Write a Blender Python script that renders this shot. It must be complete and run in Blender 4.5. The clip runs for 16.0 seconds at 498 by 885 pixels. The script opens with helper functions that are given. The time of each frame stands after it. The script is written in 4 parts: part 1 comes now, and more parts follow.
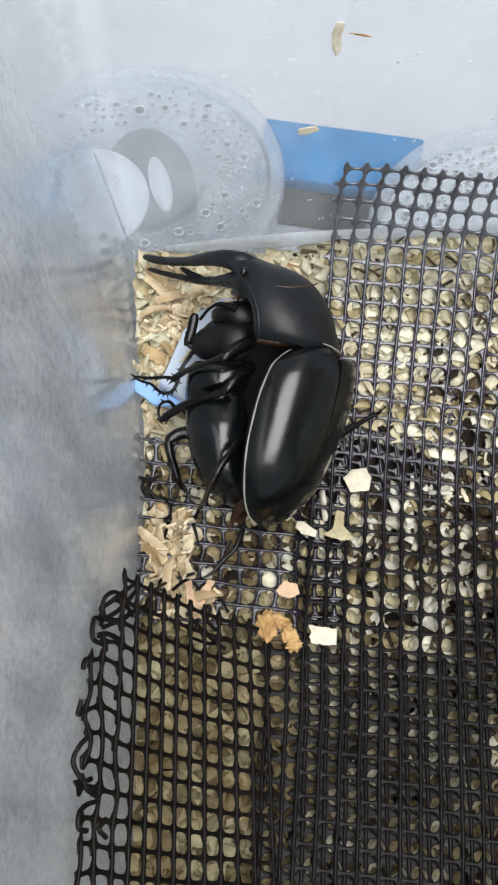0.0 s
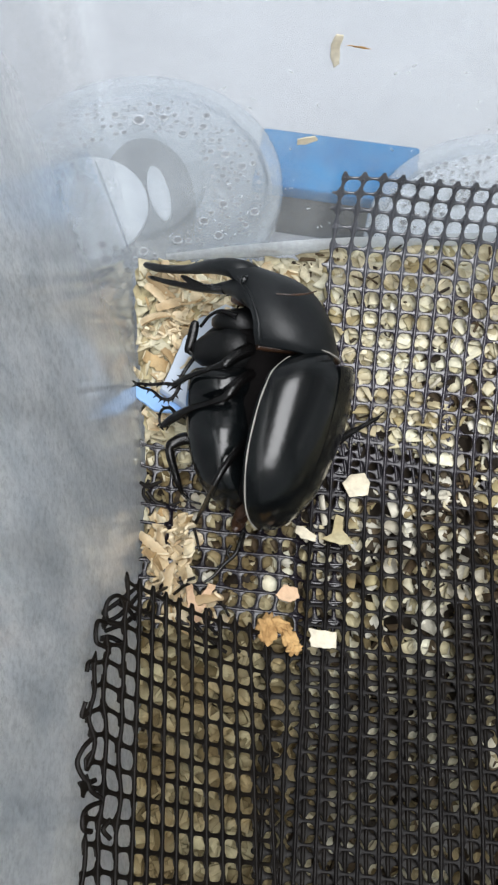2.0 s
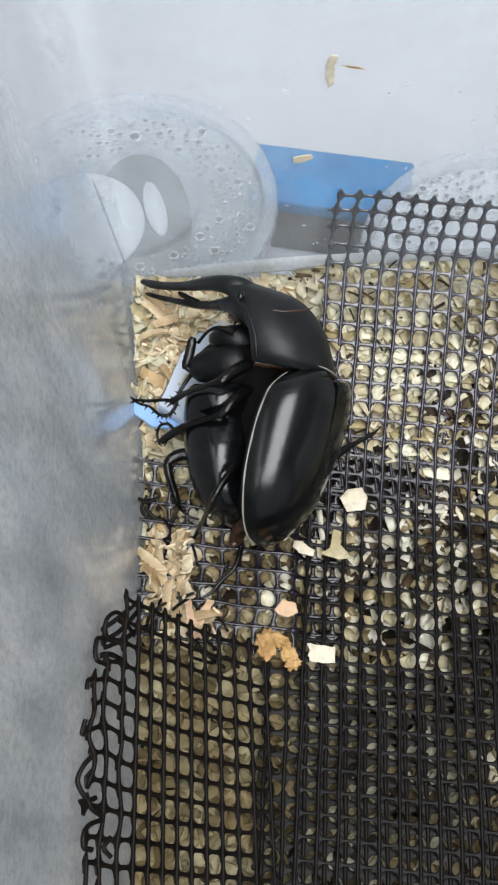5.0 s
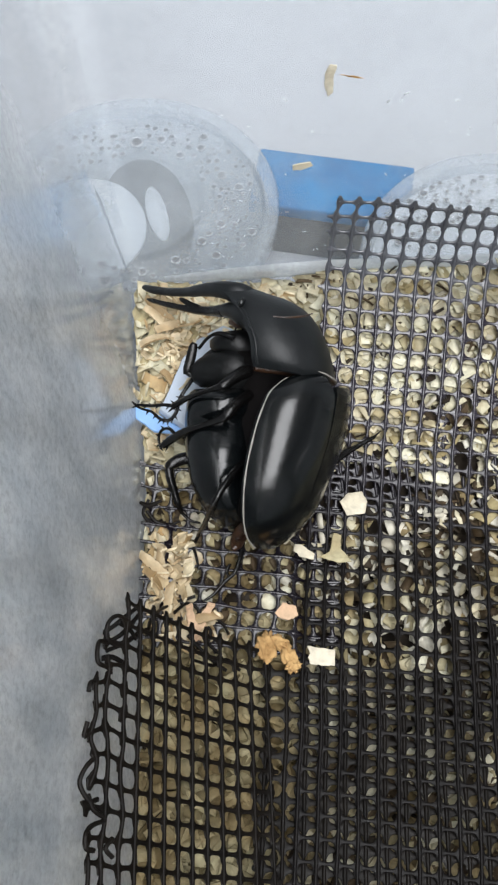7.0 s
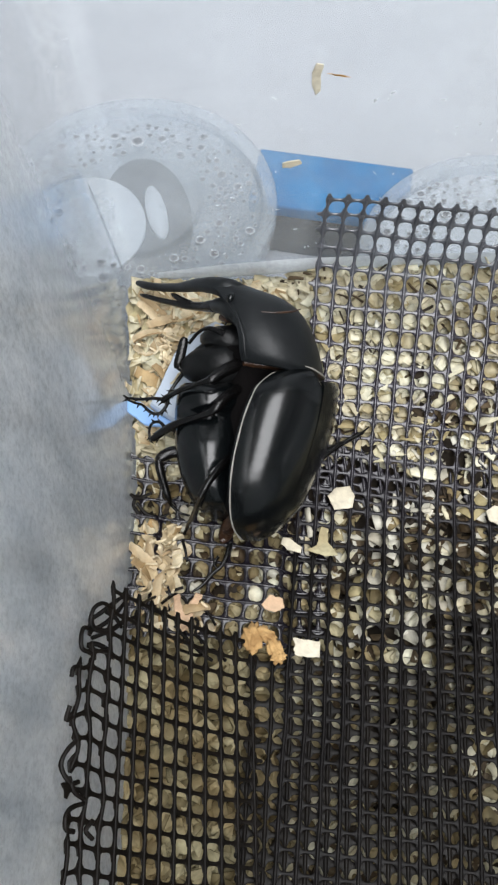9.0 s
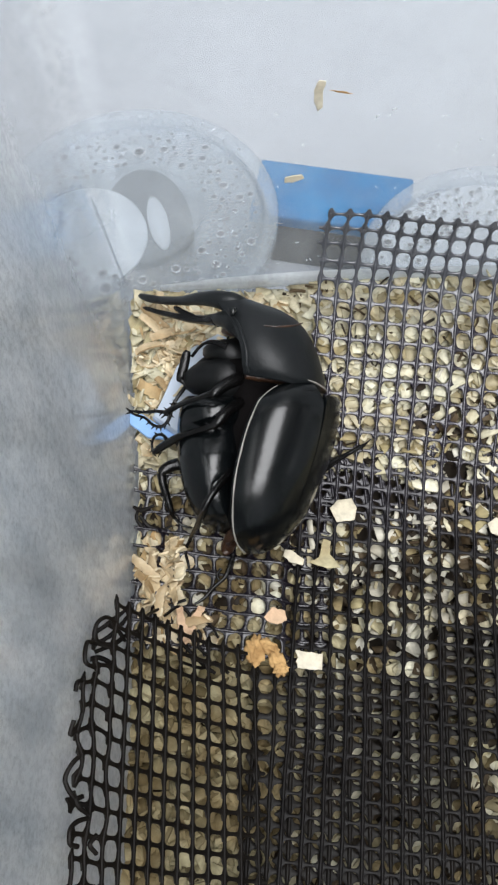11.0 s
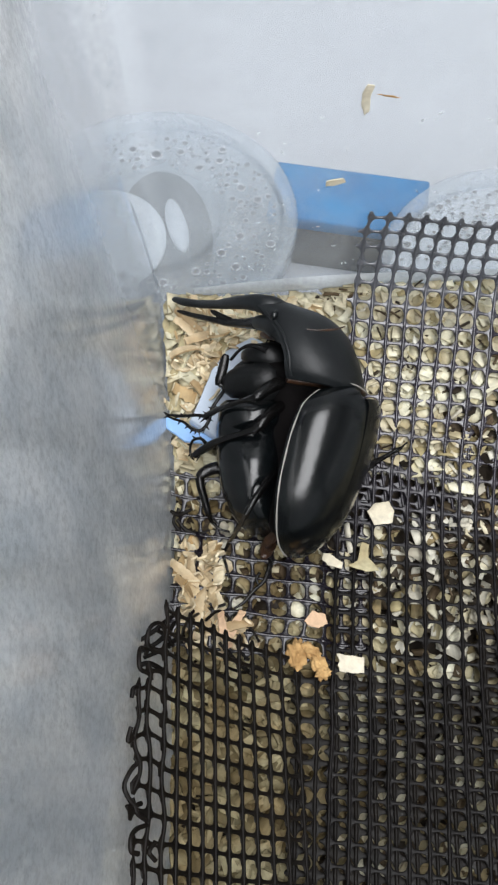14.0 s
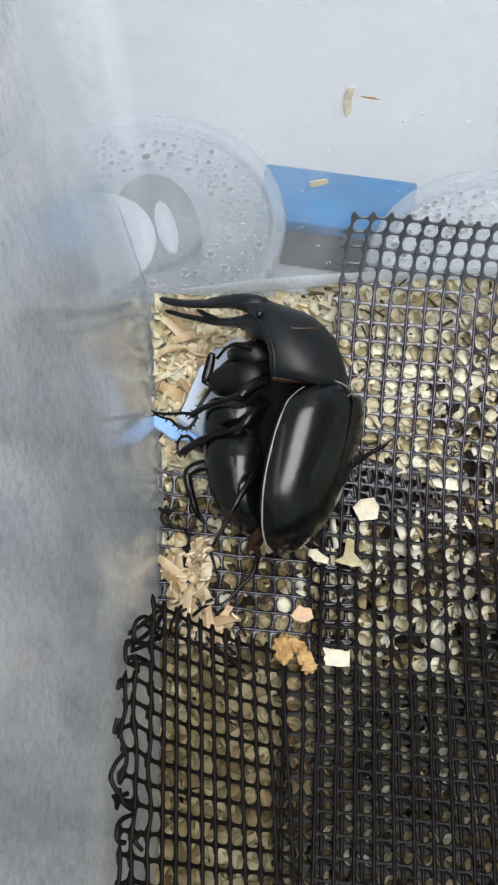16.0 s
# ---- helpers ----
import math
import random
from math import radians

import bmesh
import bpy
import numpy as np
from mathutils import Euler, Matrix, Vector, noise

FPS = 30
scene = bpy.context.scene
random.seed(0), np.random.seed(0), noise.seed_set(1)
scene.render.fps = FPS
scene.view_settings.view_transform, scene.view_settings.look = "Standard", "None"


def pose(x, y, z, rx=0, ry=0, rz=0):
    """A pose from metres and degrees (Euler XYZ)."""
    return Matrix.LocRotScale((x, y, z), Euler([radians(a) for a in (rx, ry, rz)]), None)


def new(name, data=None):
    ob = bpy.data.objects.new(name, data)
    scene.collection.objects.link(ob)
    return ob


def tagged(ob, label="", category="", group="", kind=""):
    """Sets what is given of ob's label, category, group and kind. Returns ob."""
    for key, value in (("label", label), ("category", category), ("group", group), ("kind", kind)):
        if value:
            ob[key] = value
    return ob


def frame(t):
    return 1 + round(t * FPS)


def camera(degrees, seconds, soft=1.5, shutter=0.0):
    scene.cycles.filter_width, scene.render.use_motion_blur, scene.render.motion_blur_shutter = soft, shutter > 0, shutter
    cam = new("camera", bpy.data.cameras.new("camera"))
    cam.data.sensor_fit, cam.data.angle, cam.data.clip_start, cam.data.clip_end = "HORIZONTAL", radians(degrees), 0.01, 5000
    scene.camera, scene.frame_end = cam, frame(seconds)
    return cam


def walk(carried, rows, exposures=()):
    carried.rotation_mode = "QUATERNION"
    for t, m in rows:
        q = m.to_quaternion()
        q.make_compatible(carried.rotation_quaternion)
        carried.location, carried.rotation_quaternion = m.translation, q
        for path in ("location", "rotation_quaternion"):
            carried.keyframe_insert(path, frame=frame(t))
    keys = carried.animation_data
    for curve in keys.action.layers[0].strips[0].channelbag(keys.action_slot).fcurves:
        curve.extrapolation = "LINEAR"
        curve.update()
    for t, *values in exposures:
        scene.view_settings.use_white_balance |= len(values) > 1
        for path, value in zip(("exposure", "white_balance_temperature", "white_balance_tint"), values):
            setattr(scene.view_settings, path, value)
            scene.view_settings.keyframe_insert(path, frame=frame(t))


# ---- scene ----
cam = camera(31.0, 16.0, 2.3)
ROWS = [
    (0, -0.00003, -0.00006, 0.19096, 24.999, 0.000, 0.000),
    (0.5, 0.00207, 0.00007, 0.19140, 25.114, -0.099, -0.041),
    (1, 0.00055, 0.00007, 0.19197, 25.271, -0.125, -0.075),
    (1.5, -0.00050, -0.00089, 0.19141, 25.385, -0.174, -0.147),
    (2, -0.00092, -0.00138, 0.19280, 25.474, -0.180, -0.212),
    (2.5, 0.00016, -0.00178, 0.19252, 25.580, -0.236, -0.273),
    (3, -0.00023, -0.00092, 0.19385, 25.823, -0.296, -0.322),
    (3.5, -0.00038, -0.00073, 0.19399, 25.891, -0.236, -0.415),
    (4, -0.00105, -0.00020, 0.19387, 26.056, -0.270, -0.511),
    (6.5, -0.00133, -0.00221, 0.19540, 26.242, -0.248, -0.689),
    (7, -0.00074, -0.00106, 0.19597, 26.268, -0.068, -0.576),
    (7.5, 0.00175, -0.00290, 0.19530, 26.298, 0.073, -0.337),
    (8, 0.00258, -0.00331, 0.19617, 26.377, 0.201, -0.094),
    (8.5, 0.00341, -0.00412, 0.19680, 26.397, 0.211, 0.186),
    (10.8, 0.00419, -0.00326, 0.19943, 26.797, 0.058, 0.197),
    (11, 0.00328, -0.00282, 0.19894, 26.761, 0.210, 0.172),
    (11.5, 0.00105, -0.00200, 0.19812, 26.796, 0.212, 0.086),
    (12, -0.00116, -0.00252, 0.19778, 26.768, 0.241, -0.027),
    (12.5, -0.00552, -0.00246, 0.19890, 26.785, 0.124, -0.129),
    (13, -0.00895, -0.00259, 0.19823, 26.666, 0.034, -0.208),
    (13.5, -0.01010, -0.00228, 0.19877, 26.701, -0.230, -0.371),
    (14, -0.00878, -0.00207, 0.19898, 26.807, -0.485, -0.446),
    (14.5, -0.00635, -0.00419, 0.19881, 26.689, -0.678, -0.485),
    (15, -0.00701, -0.00474, 0.20025, 26.773, -0.596, -0.573),
    (15.5, -0.00764, -0.00500, 0.20099, 26.865, -0.516, -0.672),
    (16, -0.00669, -0.00453, 0.20083, 27.015, -0.617, -0.798),
]
walk(cam, [(t, pose(x, y, z, rx, ry, rz)) for t, x, y, z, rx, ry, rz in ROWS], exposures=((0.0, 0.04), (4.0, 0.0), (8.5, -0.05), (16.0, -0.06)))

# ---- light ----
world = bpy.data.worlds.new("room_air")
scene.world = world
world.use_nodes = True
world.node_tree.nodes["Background"].inputs[0].default_value = (0.80, 0.90, 1.0, 1)
world.node_tree.nodes["Background"].inputs[1].default_value = 0.03


def area_lamp(name, eye, target, along, sx, sy, watts, colour):
    """A rectangular lamp at eye that shines at target, its long side sy along the given way."""
    data = bpy.data.lights.new(name, "AREA")
    data.shape, data.size, data.size_y, data.energy, data.color = "RECTANGLE", sx, sy, watts, colour
    back = (Vector(eye) - Vector(target)).normalized()
    right = Vector(along).cross(back).normalized()
    up = back.cross(right)
    ob = new(name, data)
    ob.matrix_world = Matrix.Translation(eye) @ Matrix((right, up, back)).transposed().to_4x4()
    return ob


area_lamp("ceiling_panel_light", (0.22, -0.62, 1.84), (0.0, 0.08, 0.0), (0.07, 0.90, 0.42), 0.90, 3.2, 94, (0.968, 0.976, 1.0))


# ---- materials ----
class Mat:
    """A node material with a Principled surface and small helpers."""

    def __init__(self, name, rough=0.5, metal=0.0, spec=0.5):
        self.m = bpy.data.materials.new(name)
        self.m.use_nodes = True
        self.t = self.m.node_tree
        self.p = self.t.nodes["Principled BSDF"]
        self.out = self.t.nodes["Material Output"]
        self.p.inputs["Roughness"].default_value = rough
        self.p.inputs["Metallic"].default_value = metal
        self.p.inputs["Specular IOR Level"].default_value = spec
        self.coord = self.t.nodes.new("ShaderNodeTexCoord")

    def node(self, kind, **inputs):
        n = self.t.nodes.new(kind)
        for k, v in inputs.items():
            n.inputs[k.replace("_", " ")].default_value = v
        return n

    def link(self, a, b):
        self.t.links.new(a, b)

    def noise(self, scale, detail=4.0, rough=0.55, stretch=None, distort=0.0, space="Object"):
        n = self.node("ShaderNodeTexNoise", Scale=scale, Detail=detail, Roughness=rough, Distortion=distort)
        if stretch:
            mp = self.node("ShaderNodeMapping")
            mp.inputs["Scale"].default_value = stretch
            self.link(self.coord.outputs[space], mp.inputs[0])
            self.link(mp.outputs[0], n.inputs[0])
        else:
            self.link(self.coord.outputs[space], n.inputs[0])
        return n.outputs[0]

    def ramp(self, fac, *stops):
        n = self.t.nodes.new("ShaderNodeValToRGB")
        while len(n.color_ramp.elements) < len(stops):
            n.color_ramp.elements.new(0.5)
        for e, (at_, col) in zip(n.color_ramp.elements, stops):
            e.position = at_
            e.color = col if len(col) == 4 else (*col, 1)
        self.link(fac, n.inputs[0])
        return n.outputs[0]

    def mix(self, fac, a, b, kind="MIX"):
        n = self.t.nodes.new("ShaderNodeMix")
        n.data_type, n.blend_type = "RGBA", kind
        for s, v in ((n.inputs[0], fac), (n.inputs[6], a), (n.inputs[7], b)):
            if hasattr(v, "links"):
                self.link(v, s)
            else:
                s.default_value = v
        return n.outputs[2]

    def colour(self, socket):
        if hasattr(socket, "links"):
            self.link(socket, self.p.inputs["Base Color"])
        else:
            self.p.inputs["Base Color"].default_value = socket
        return self

    def bump(self, socket, dist, strength=0.5):
        b = self.node("ShaderNodeBump", Strength=strength, Distance=dist)
        self.link(socket, b.inputs["Height"])
        self.link(b.outputs[0], self.p.inputs["Normal"])
        return self

    def rough(self, socket):
        self.link(socket, self.p.inputs["Roughness"])
        return self


def g(v):
    return (v, v, v, 1)


def make_black_chitin():
    k = Mat("black_chitin", 0.22, 0, 0.46)
    k.colour(k.ramp(k.noise(140, 5), (0.3, (0.0012, 0.0017, 0.0020)), (0.8, (0.0030, 0.0040, 0.0044))))
    k.rough(k.ramp(k.noise(90, 6), (0.3, g(0.15)), (0.75, g(0.23))))
    return k.bump(k.mix(0.12, k.noise(150, 3), k.noise(2600, 3)), 0.0006, 0.22).m


def make_matte_chitin():
    k = Mat("satin_black_chitin", 0.42, 0, 0.4)
    k.colour(k.ramp(k.noise(160, 5), (0.3, (0.0020, 0.0030, 0.0038)), (0.8, (0.0050, 0.0066, 0.0076))))
    k.rough(k.ramp(k.noise(120, 6), (0.3, g(0.42)), (0.75, g(0.54))))
    return k.bump(k.mix(0.25, k.noise(260, 4), k.noise(1800, 4)), 0.0005, 0.3).m


def make_leg_chitin():
    k = Mat("leg_chitin", 0.24, 0, 0.34)
    k.colour(k.ramp(k.noise(220, 5), (0.3, (0.0012, 0.0013, 0.0014)), (0.85, (0.0042, 0.0036, 0.0034))))
    return k.bump(k.noise(2200, 3), 0.0002, 0.3).m


def make_brown(name, a, b, rough=0.55):
    k = Mat(name, rough)
    k.colour(k.ramp(k.noise(300, 5), (0.3, a), (0.75, b)))
    return k.bump(k.noise(900, 5), 0.0004, 0.5).m


def make_wood(name, dark, light, tint=0.5):
    """Shaved softwood: each flake its own tone, with fine grain along it."""
    k = Mat(name, 0.72, 0, 0.25)
    geo = k.t.nodes.new("ShaderNodeNewGeometry")
    info = k.t.nodes.new("ShaderNodeObjectInfo")
    add = k.node("ShaderNodeMath")
    add.operation = "ADD"
    k.link(geo.outputs["Random Per Island"], add.inputs[0])
    k.link(info.outputs["Random"], add.inputs[1])
    fr = k.node("ShaderNodeMath")
    fr.operation = "FRACT"
    k.link(add.outputs[0], fr.inputs[0])
    base = k.ramp(fr.outputs[0], (0.0, dark), (0.35, tuple(0.5 * (a + b) for a, b in zip(dark, light))), (0.8, light), (1.0, tuple(min(1, 1.1 * c) for c in light)))
    grain = k.ramp(k.noise(420, 5, 0.6, (1, 1, 4)), (0.3, g(0.62)), (0.7, g(1.0)))
    stain = k.ramp(k.noise(90, 3), (0.42, (0.62, 0.5, 0.36)), (0.6, (1, 1, 1)))
    k.colour(k.mix(tint, k.mix(1.0, base, grain, "MULTIPLY"), k.mix(1.0, k.mix(1.0, base, grain, "MULTIPLY"), stain, "MULTIPLY")))
    return k.bump(k.noise(1100, 4, 0.6, (1, 1, 5)), 0.0002, 0.5).m


def make_net(name, smooth, dull, spec, shade_span=None, low=(0.0085, 0.0066, 0.0112), high=(0.0200, 0.0160, 0.0255)):
    """Extruded black plastic; given a stretch of y, shade before it and reflections up the wall are coloured in."""
    k = Mat(name, 0.45, 0, spec)
    grime = k.noise(120, 5)
    net_tone = k.ramp(grime, (0.3, low), (0.75, high))
    gloss = k.ramp(k.noise(300, 4), (0.3, g(smooth)), (0.7, g(dull)))
    if shade_span:
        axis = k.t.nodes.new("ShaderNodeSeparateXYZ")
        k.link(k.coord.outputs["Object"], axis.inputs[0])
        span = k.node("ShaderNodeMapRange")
        span.inputs["From Min"].default_value, span.inputs["From Max"].default_value = shade_span
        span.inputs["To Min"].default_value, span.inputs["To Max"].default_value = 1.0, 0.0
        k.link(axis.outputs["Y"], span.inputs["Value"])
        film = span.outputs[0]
        # near end: shade painted in as a blacker colour with less sheen
        net_tone = k.mix(film, net_tone, k.ramp(grime, (0.3, (0.0024, 0.0019, 0.0018)), (0.75, (0.0062, 0.0050, 0.0046))))
        gloss = k.mix(film, gloss, g(0.45))
        sheen = k.node("ShaderNodeMapRange")
        sheen.inputs["To Min"].default_value, sheen.inputs["To Max"].default_value = spec, 0.13
        k.link(film, sheen.inputs["Value"])
        k.link(sheen.outputs[0], k.p.inputs["Specular IOR Level"])
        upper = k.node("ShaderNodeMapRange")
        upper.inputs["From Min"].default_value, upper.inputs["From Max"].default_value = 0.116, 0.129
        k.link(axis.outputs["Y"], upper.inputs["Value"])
        # up the wall: room light reflected by the strands, painted as paler grey
        net_tone = k.mix(upper.outputs[0], net_tone, k.ramp(grime, (0.3, (0.045, 0.048, 0.056)), (0.75, (0.095, 0.100, 0.112))))
    k.colour(net_tone)
    k.rough(gloss)
    return k.bump(k.noise(1500, 3), 0.0002, 0.25).m


def make_clear(name, haze_lo, haze_hi, haze_colour, gloss_rough, scale=30, stretch=None, blur=0.0, fade=None):
    """Clouded clear plastic: partly see-through, partly a pale scattering film, with a sheen. fade: (y from, y to, film
    least, film most), where the scuffing gives way to the clearer back wall."""
    k = Mat(name, gloss_rough, 0, 0.1)
    k.colour(k.ramp(k.noise(scale * 0.8, 4, 0.6, stretch), (0.3, tuple(c * f for c, f in zip(haze_colour, (0.86, 0.90, 0.90, 1)))), (0.7, haze_colour)))
    big = k.noise(scale, 6, 0.62, stretch, 0.3)
    fine = k.noise(scale * 18, 4, 0.7, stretch)
    film = k.mix(0.55 if fade else 0.3, big, fine)
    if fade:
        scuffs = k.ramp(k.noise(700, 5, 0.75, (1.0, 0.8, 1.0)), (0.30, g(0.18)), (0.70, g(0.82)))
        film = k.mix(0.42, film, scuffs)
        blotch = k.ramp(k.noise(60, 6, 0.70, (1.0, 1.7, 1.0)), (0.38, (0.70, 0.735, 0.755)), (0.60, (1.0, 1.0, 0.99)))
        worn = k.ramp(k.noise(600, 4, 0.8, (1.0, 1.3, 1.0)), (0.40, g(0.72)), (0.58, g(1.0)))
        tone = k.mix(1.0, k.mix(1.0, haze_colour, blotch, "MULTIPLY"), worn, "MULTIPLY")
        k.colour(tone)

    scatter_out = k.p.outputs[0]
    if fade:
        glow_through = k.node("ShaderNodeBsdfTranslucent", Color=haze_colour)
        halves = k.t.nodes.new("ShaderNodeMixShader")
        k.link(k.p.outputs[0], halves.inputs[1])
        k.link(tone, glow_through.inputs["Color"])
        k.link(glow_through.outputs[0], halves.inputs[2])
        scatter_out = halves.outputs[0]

    def layer(lo, hi, soft):
        clear = k.node("ShaderNodeBsdfRefraction", Color=(0.93, 0.95, 0.97, 1), Roughness=soft, IOR=1.04) if soft else k.node("ShaderNodeBsdfTransparent", Color=(0.93, 0.95, 0.97, 1))
        mixer = k.t.nodes.new("ShaderNodeMixShader")
        k.link(k.ramp(film, (0.40 if soft else 0.36, g(lo)), (0.60 if soft else 0.64, g(hi))), mixer.inputs[0])
        k.link(clear.outputs[0], mixer.inputs[1])
        k.link(scatter_out, mixer.inputs[2])
        return mixer.outputs[0]

    body = layer(haze_lo, haze_hi, blur)
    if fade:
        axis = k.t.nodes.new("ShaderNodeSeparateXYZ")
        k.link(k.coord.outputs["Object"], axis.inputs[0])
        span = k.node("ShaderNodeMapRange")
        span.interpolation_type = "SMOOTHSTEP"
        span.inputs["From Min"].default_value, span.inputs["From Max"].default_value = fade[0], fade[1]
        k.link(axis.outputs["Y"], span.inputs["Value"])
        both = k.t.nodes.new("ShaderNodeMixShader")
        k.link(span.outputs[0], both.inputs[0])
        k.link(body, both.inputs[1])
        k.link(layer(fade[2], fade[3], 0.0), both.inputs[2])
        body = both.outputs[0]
    face = k.node("ShaderNodeLayerWeight", Blend=0.5)
    power = k.node("ShaderNodeMath")
    power.operation = "POWER"
    power.inputs[1].default_value = 4.6
    k.link(face.outputs["Facing"], power.inputs[0])
    fres = k.node("ShaderNodeMath")
    fres.operation = "MULTIPLY_ADD"
    fres.inputs[1].default_value, fres.inputs[2].default_value = 0.80, 0.025
    k.link(power.outputs[0], fres.inputs[0])
    shine = k.node("ShaderNodeBsdfAnisotropic", Roughness=gloss_rough)
    top = k.t.nodes.new("ShaderNodeMixShader")
    k.link(fres.outputs[0], top.inputs[0])
    k.link(body, top.inputs[1])
    k.link(shine.outputs[0], top.inputs[2])
    k.link(top.outputs[0], k.out.inputs[0])
    k.bump(k.noise(scale * 9, 4, 0.6, stretch), 0.0006, 0.25)
    return k.m


def make_water():
    k = Mat("water_drops", 0.05, 0, 0.5)
    k.colour((0.85, 0.88, 0.9, 1))
    clear = k.node("ShaderNodeBsdfGlass", Roughness=0.05, IOR=1.33)
    mixer = k.t.nodes.new("ShaderNodeMixShader")
    k.link(k.ramp(k.noise(2.0, 2), (0.4, g(0.30)), (0.6, g(0.55))), mixer.inputs[0])
    k.link(clear.outputs[0], mixer.inputs[1])
    k.link(k.p.outputs[0], mixer.inputs[2])
    k.link(mixer.outputs[0], k.out.inputs[0])
    return k.m


def make_cloth():
    k = Mat("white_woven_cloth", 0.75, 0, 0.3)
    w1 = k.node("ShaderNodeTexWave", Scale=120.0, Distortion=5.0, Detail=2.0)
    w1.bands_direction = "X"
    w2 = k.node("ShaderNodeTexWave", Scale=95.0, Distortion=6.0, Detail=2.0)
    w2.bands_direction = "Y"
    for w in (w1, w2):
        k.link(k.coord.outputs["Object"], w.inputs[0])
    weave = k.mix(0.5, w1.outputs[1], w2.outputs[1])
    k.colour(k.mix(1.0, k.ramp(k.noise(14, 5), (0.3, (0.50, 0.51, 0.53)), (0.7, (0.575, 0.585, 0.605))), k.ramp(weave, (0.2, g(0.972)), (0.8, g(1.0))), "MULTIPLY"))
    return k.bump(weave, 0.0003, 0.10).m


def make_plain(name, a, b, rough, scale=60, spec=0.5, bump=0.0003):
    k = Mat(name, rough, 0, spec)
    k.colour(k.ramp(k.noise(scale, 5), (0.3, a), (0.72, b)))
    return k.bump(k.noise(scale * 12, 4), bump, 0.3).m


CHITIN, SATIN, LEGS = make_black_chitin(), make_matte_chitin(), make_leg_chitin()
MEMBRANE = make_brown("brown_joint_membrane", (0.010, 0.005, 0.0035), (0.055, 0.026, 0.013), 0.35)
RIM = make_brown("pale_wing_case_edge", (0.16, 0.15, 0.13), (0.30, 0.29, 0.26), 0.35)
WOOD = make_wood("pale_wood_shavings", (0.40, 0.345, 0.185), (0.73, 0.710, 0.550))
# browner damp wood, its colour also lowered to carry the shade beneath the nets
DAMPSHADEWOOD = make_wood("damp_shaded_wood", (0.140, 0.110, 0.050), (0.43, 0.382, 0.232), 0.75)
TANWOOD = make_wood("tan_curled_wood", (0.40, 0.29, 0.15), (0.76, 0.66, 0.47), 0.7)
PALEFLAKE = make_wood("cream_flakes", (0.46, 0.43, 0.34), (0.66, 0.64, 0.54), 0.2)
WARMWOOD = make_wood("warm_cream_wood", (0.44, 0.31, 0.15), (0.80, 0.72, 0.52), 0.6)
FRESH = make_wood("fresh_white_wood", (0.68, 0.62, 0.47), (0.77, 0.72, 0.58), 0.15)
# near black: wet wood with the shade under the nets put into its colour
DARKWOOD = make_wood("wet_shaded_wood", (0.020, 0.016, 0.011), (0.11, 0.082, 0.048), 0.7)
PINKWOOD = make_wood("pinkish_wood", (0.62, 0.42, 0.27), (0.66, 0.46, 0.30), 0.15)
BARK = make_brown("ochre_wood_lump", (0.22, 0.115, 0.035), (0.56, 0.36, 0.15), 0.9)
SOIL = make_plain("dark_damp_bedding", (0.006, 0.005, 0.004), (0.030, 0.023, 0.016), 0.9, 220, 0.12)
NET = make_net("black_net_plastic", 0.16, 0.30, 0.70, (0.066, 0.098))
SHINYNET = make_net("shiny_black_net_plastic", 0.16, 0.30, 0.48, None, (0.0042, 0.0032, 0.0052), (0.0100, 0.0080, 0.0118))
DULLNET = make_net("dull_black_net_plastic", 0.40, 0.58, 0.14, None, (0.0024, 0.0018, 0.0014), (0.0070, 0.0052, 0.0038))
BACKCLEAR = make_clear("clouded_clear_plastic", 0.06, 0.22, (0.80, 0.82, 0.84, 1), 0.22, 26)
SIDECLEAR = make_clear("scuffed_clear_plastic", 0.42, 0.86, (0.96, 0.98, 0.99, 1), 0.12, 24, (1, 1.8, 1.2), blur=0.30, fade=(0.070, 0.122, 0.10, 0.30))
PLATE = make_plain("black_breast_chitin", (0.0014, 0.0017, 0.0019), (0.0036, 0.0040, 0.0042), 0.42, 120, 0.28, 0.0002)
UNDERSIDE = make_plain("dull_black_underside", (0.002, 0.002, 0.002), (0.005, 0.004, 0.004), 0.9, 90, 0.1)
DARKBED = make_plain("dark_grey_bedding", (0.09, 0.092, 0.096), (0.15, 0.152, 0.157), 0.8, 80)
JELLY = make_plain("white_jelly", (0.70, 0.715, 0.73), (0.78, 0.79, 0.80), 0.4, 60)
DISHBLUE = make_plain("pale_bluish_plastic", (0.36, 0.42, 0.50), (0.44, 0.50, 0.58), 0.35, 60)
CUPCLEAR = make_clear("clear_cup_plastic", 0.20, 0.36, (0.8, 0.83, 0.86, 1), 0.08, 40)
SEAM = make_clear("moulded_plastic_ridge", 0.35, 0.65, (0.74, 0.77, 0.80, 1), 0.2, 40)
CREASE = make_clear("moulded_plastic_crease", 0.12, 0.26, (0.62, 0.64, 0.67, 1), 0.3, 60)
WATER = make_water()
# opaque grey that stands in for the dark refraction inside a clear drop
DROPCENTRE = make_plain("painted_drop_centre", (0.13, 0.135, 0.145), (0.20, 0.205, 0.215), 0.1, 50)
CLOTH = make_cloth()
BLUE = make_plain("blue_plastic", (0.0, 0.14, 0.36), (0.0, 0.23, 0.52), 0.6, 45, 0.2)
DARK = make_plain("dark_grey_felt", (0.045, 0.050, 0.057), (0.085, 0.092, 0.102), 0.9, 40)
PALEBLUE = make_plain("pale_blue_plastic", (0.20, 0.37, 0.68), (0.32, 0.52, 0.80), 0.35, 70)
GREY = make_plain("grey_plastic", (0.06, 0.062, 0.065), (0.14, 0.142, 0.146), 0.5, 60)
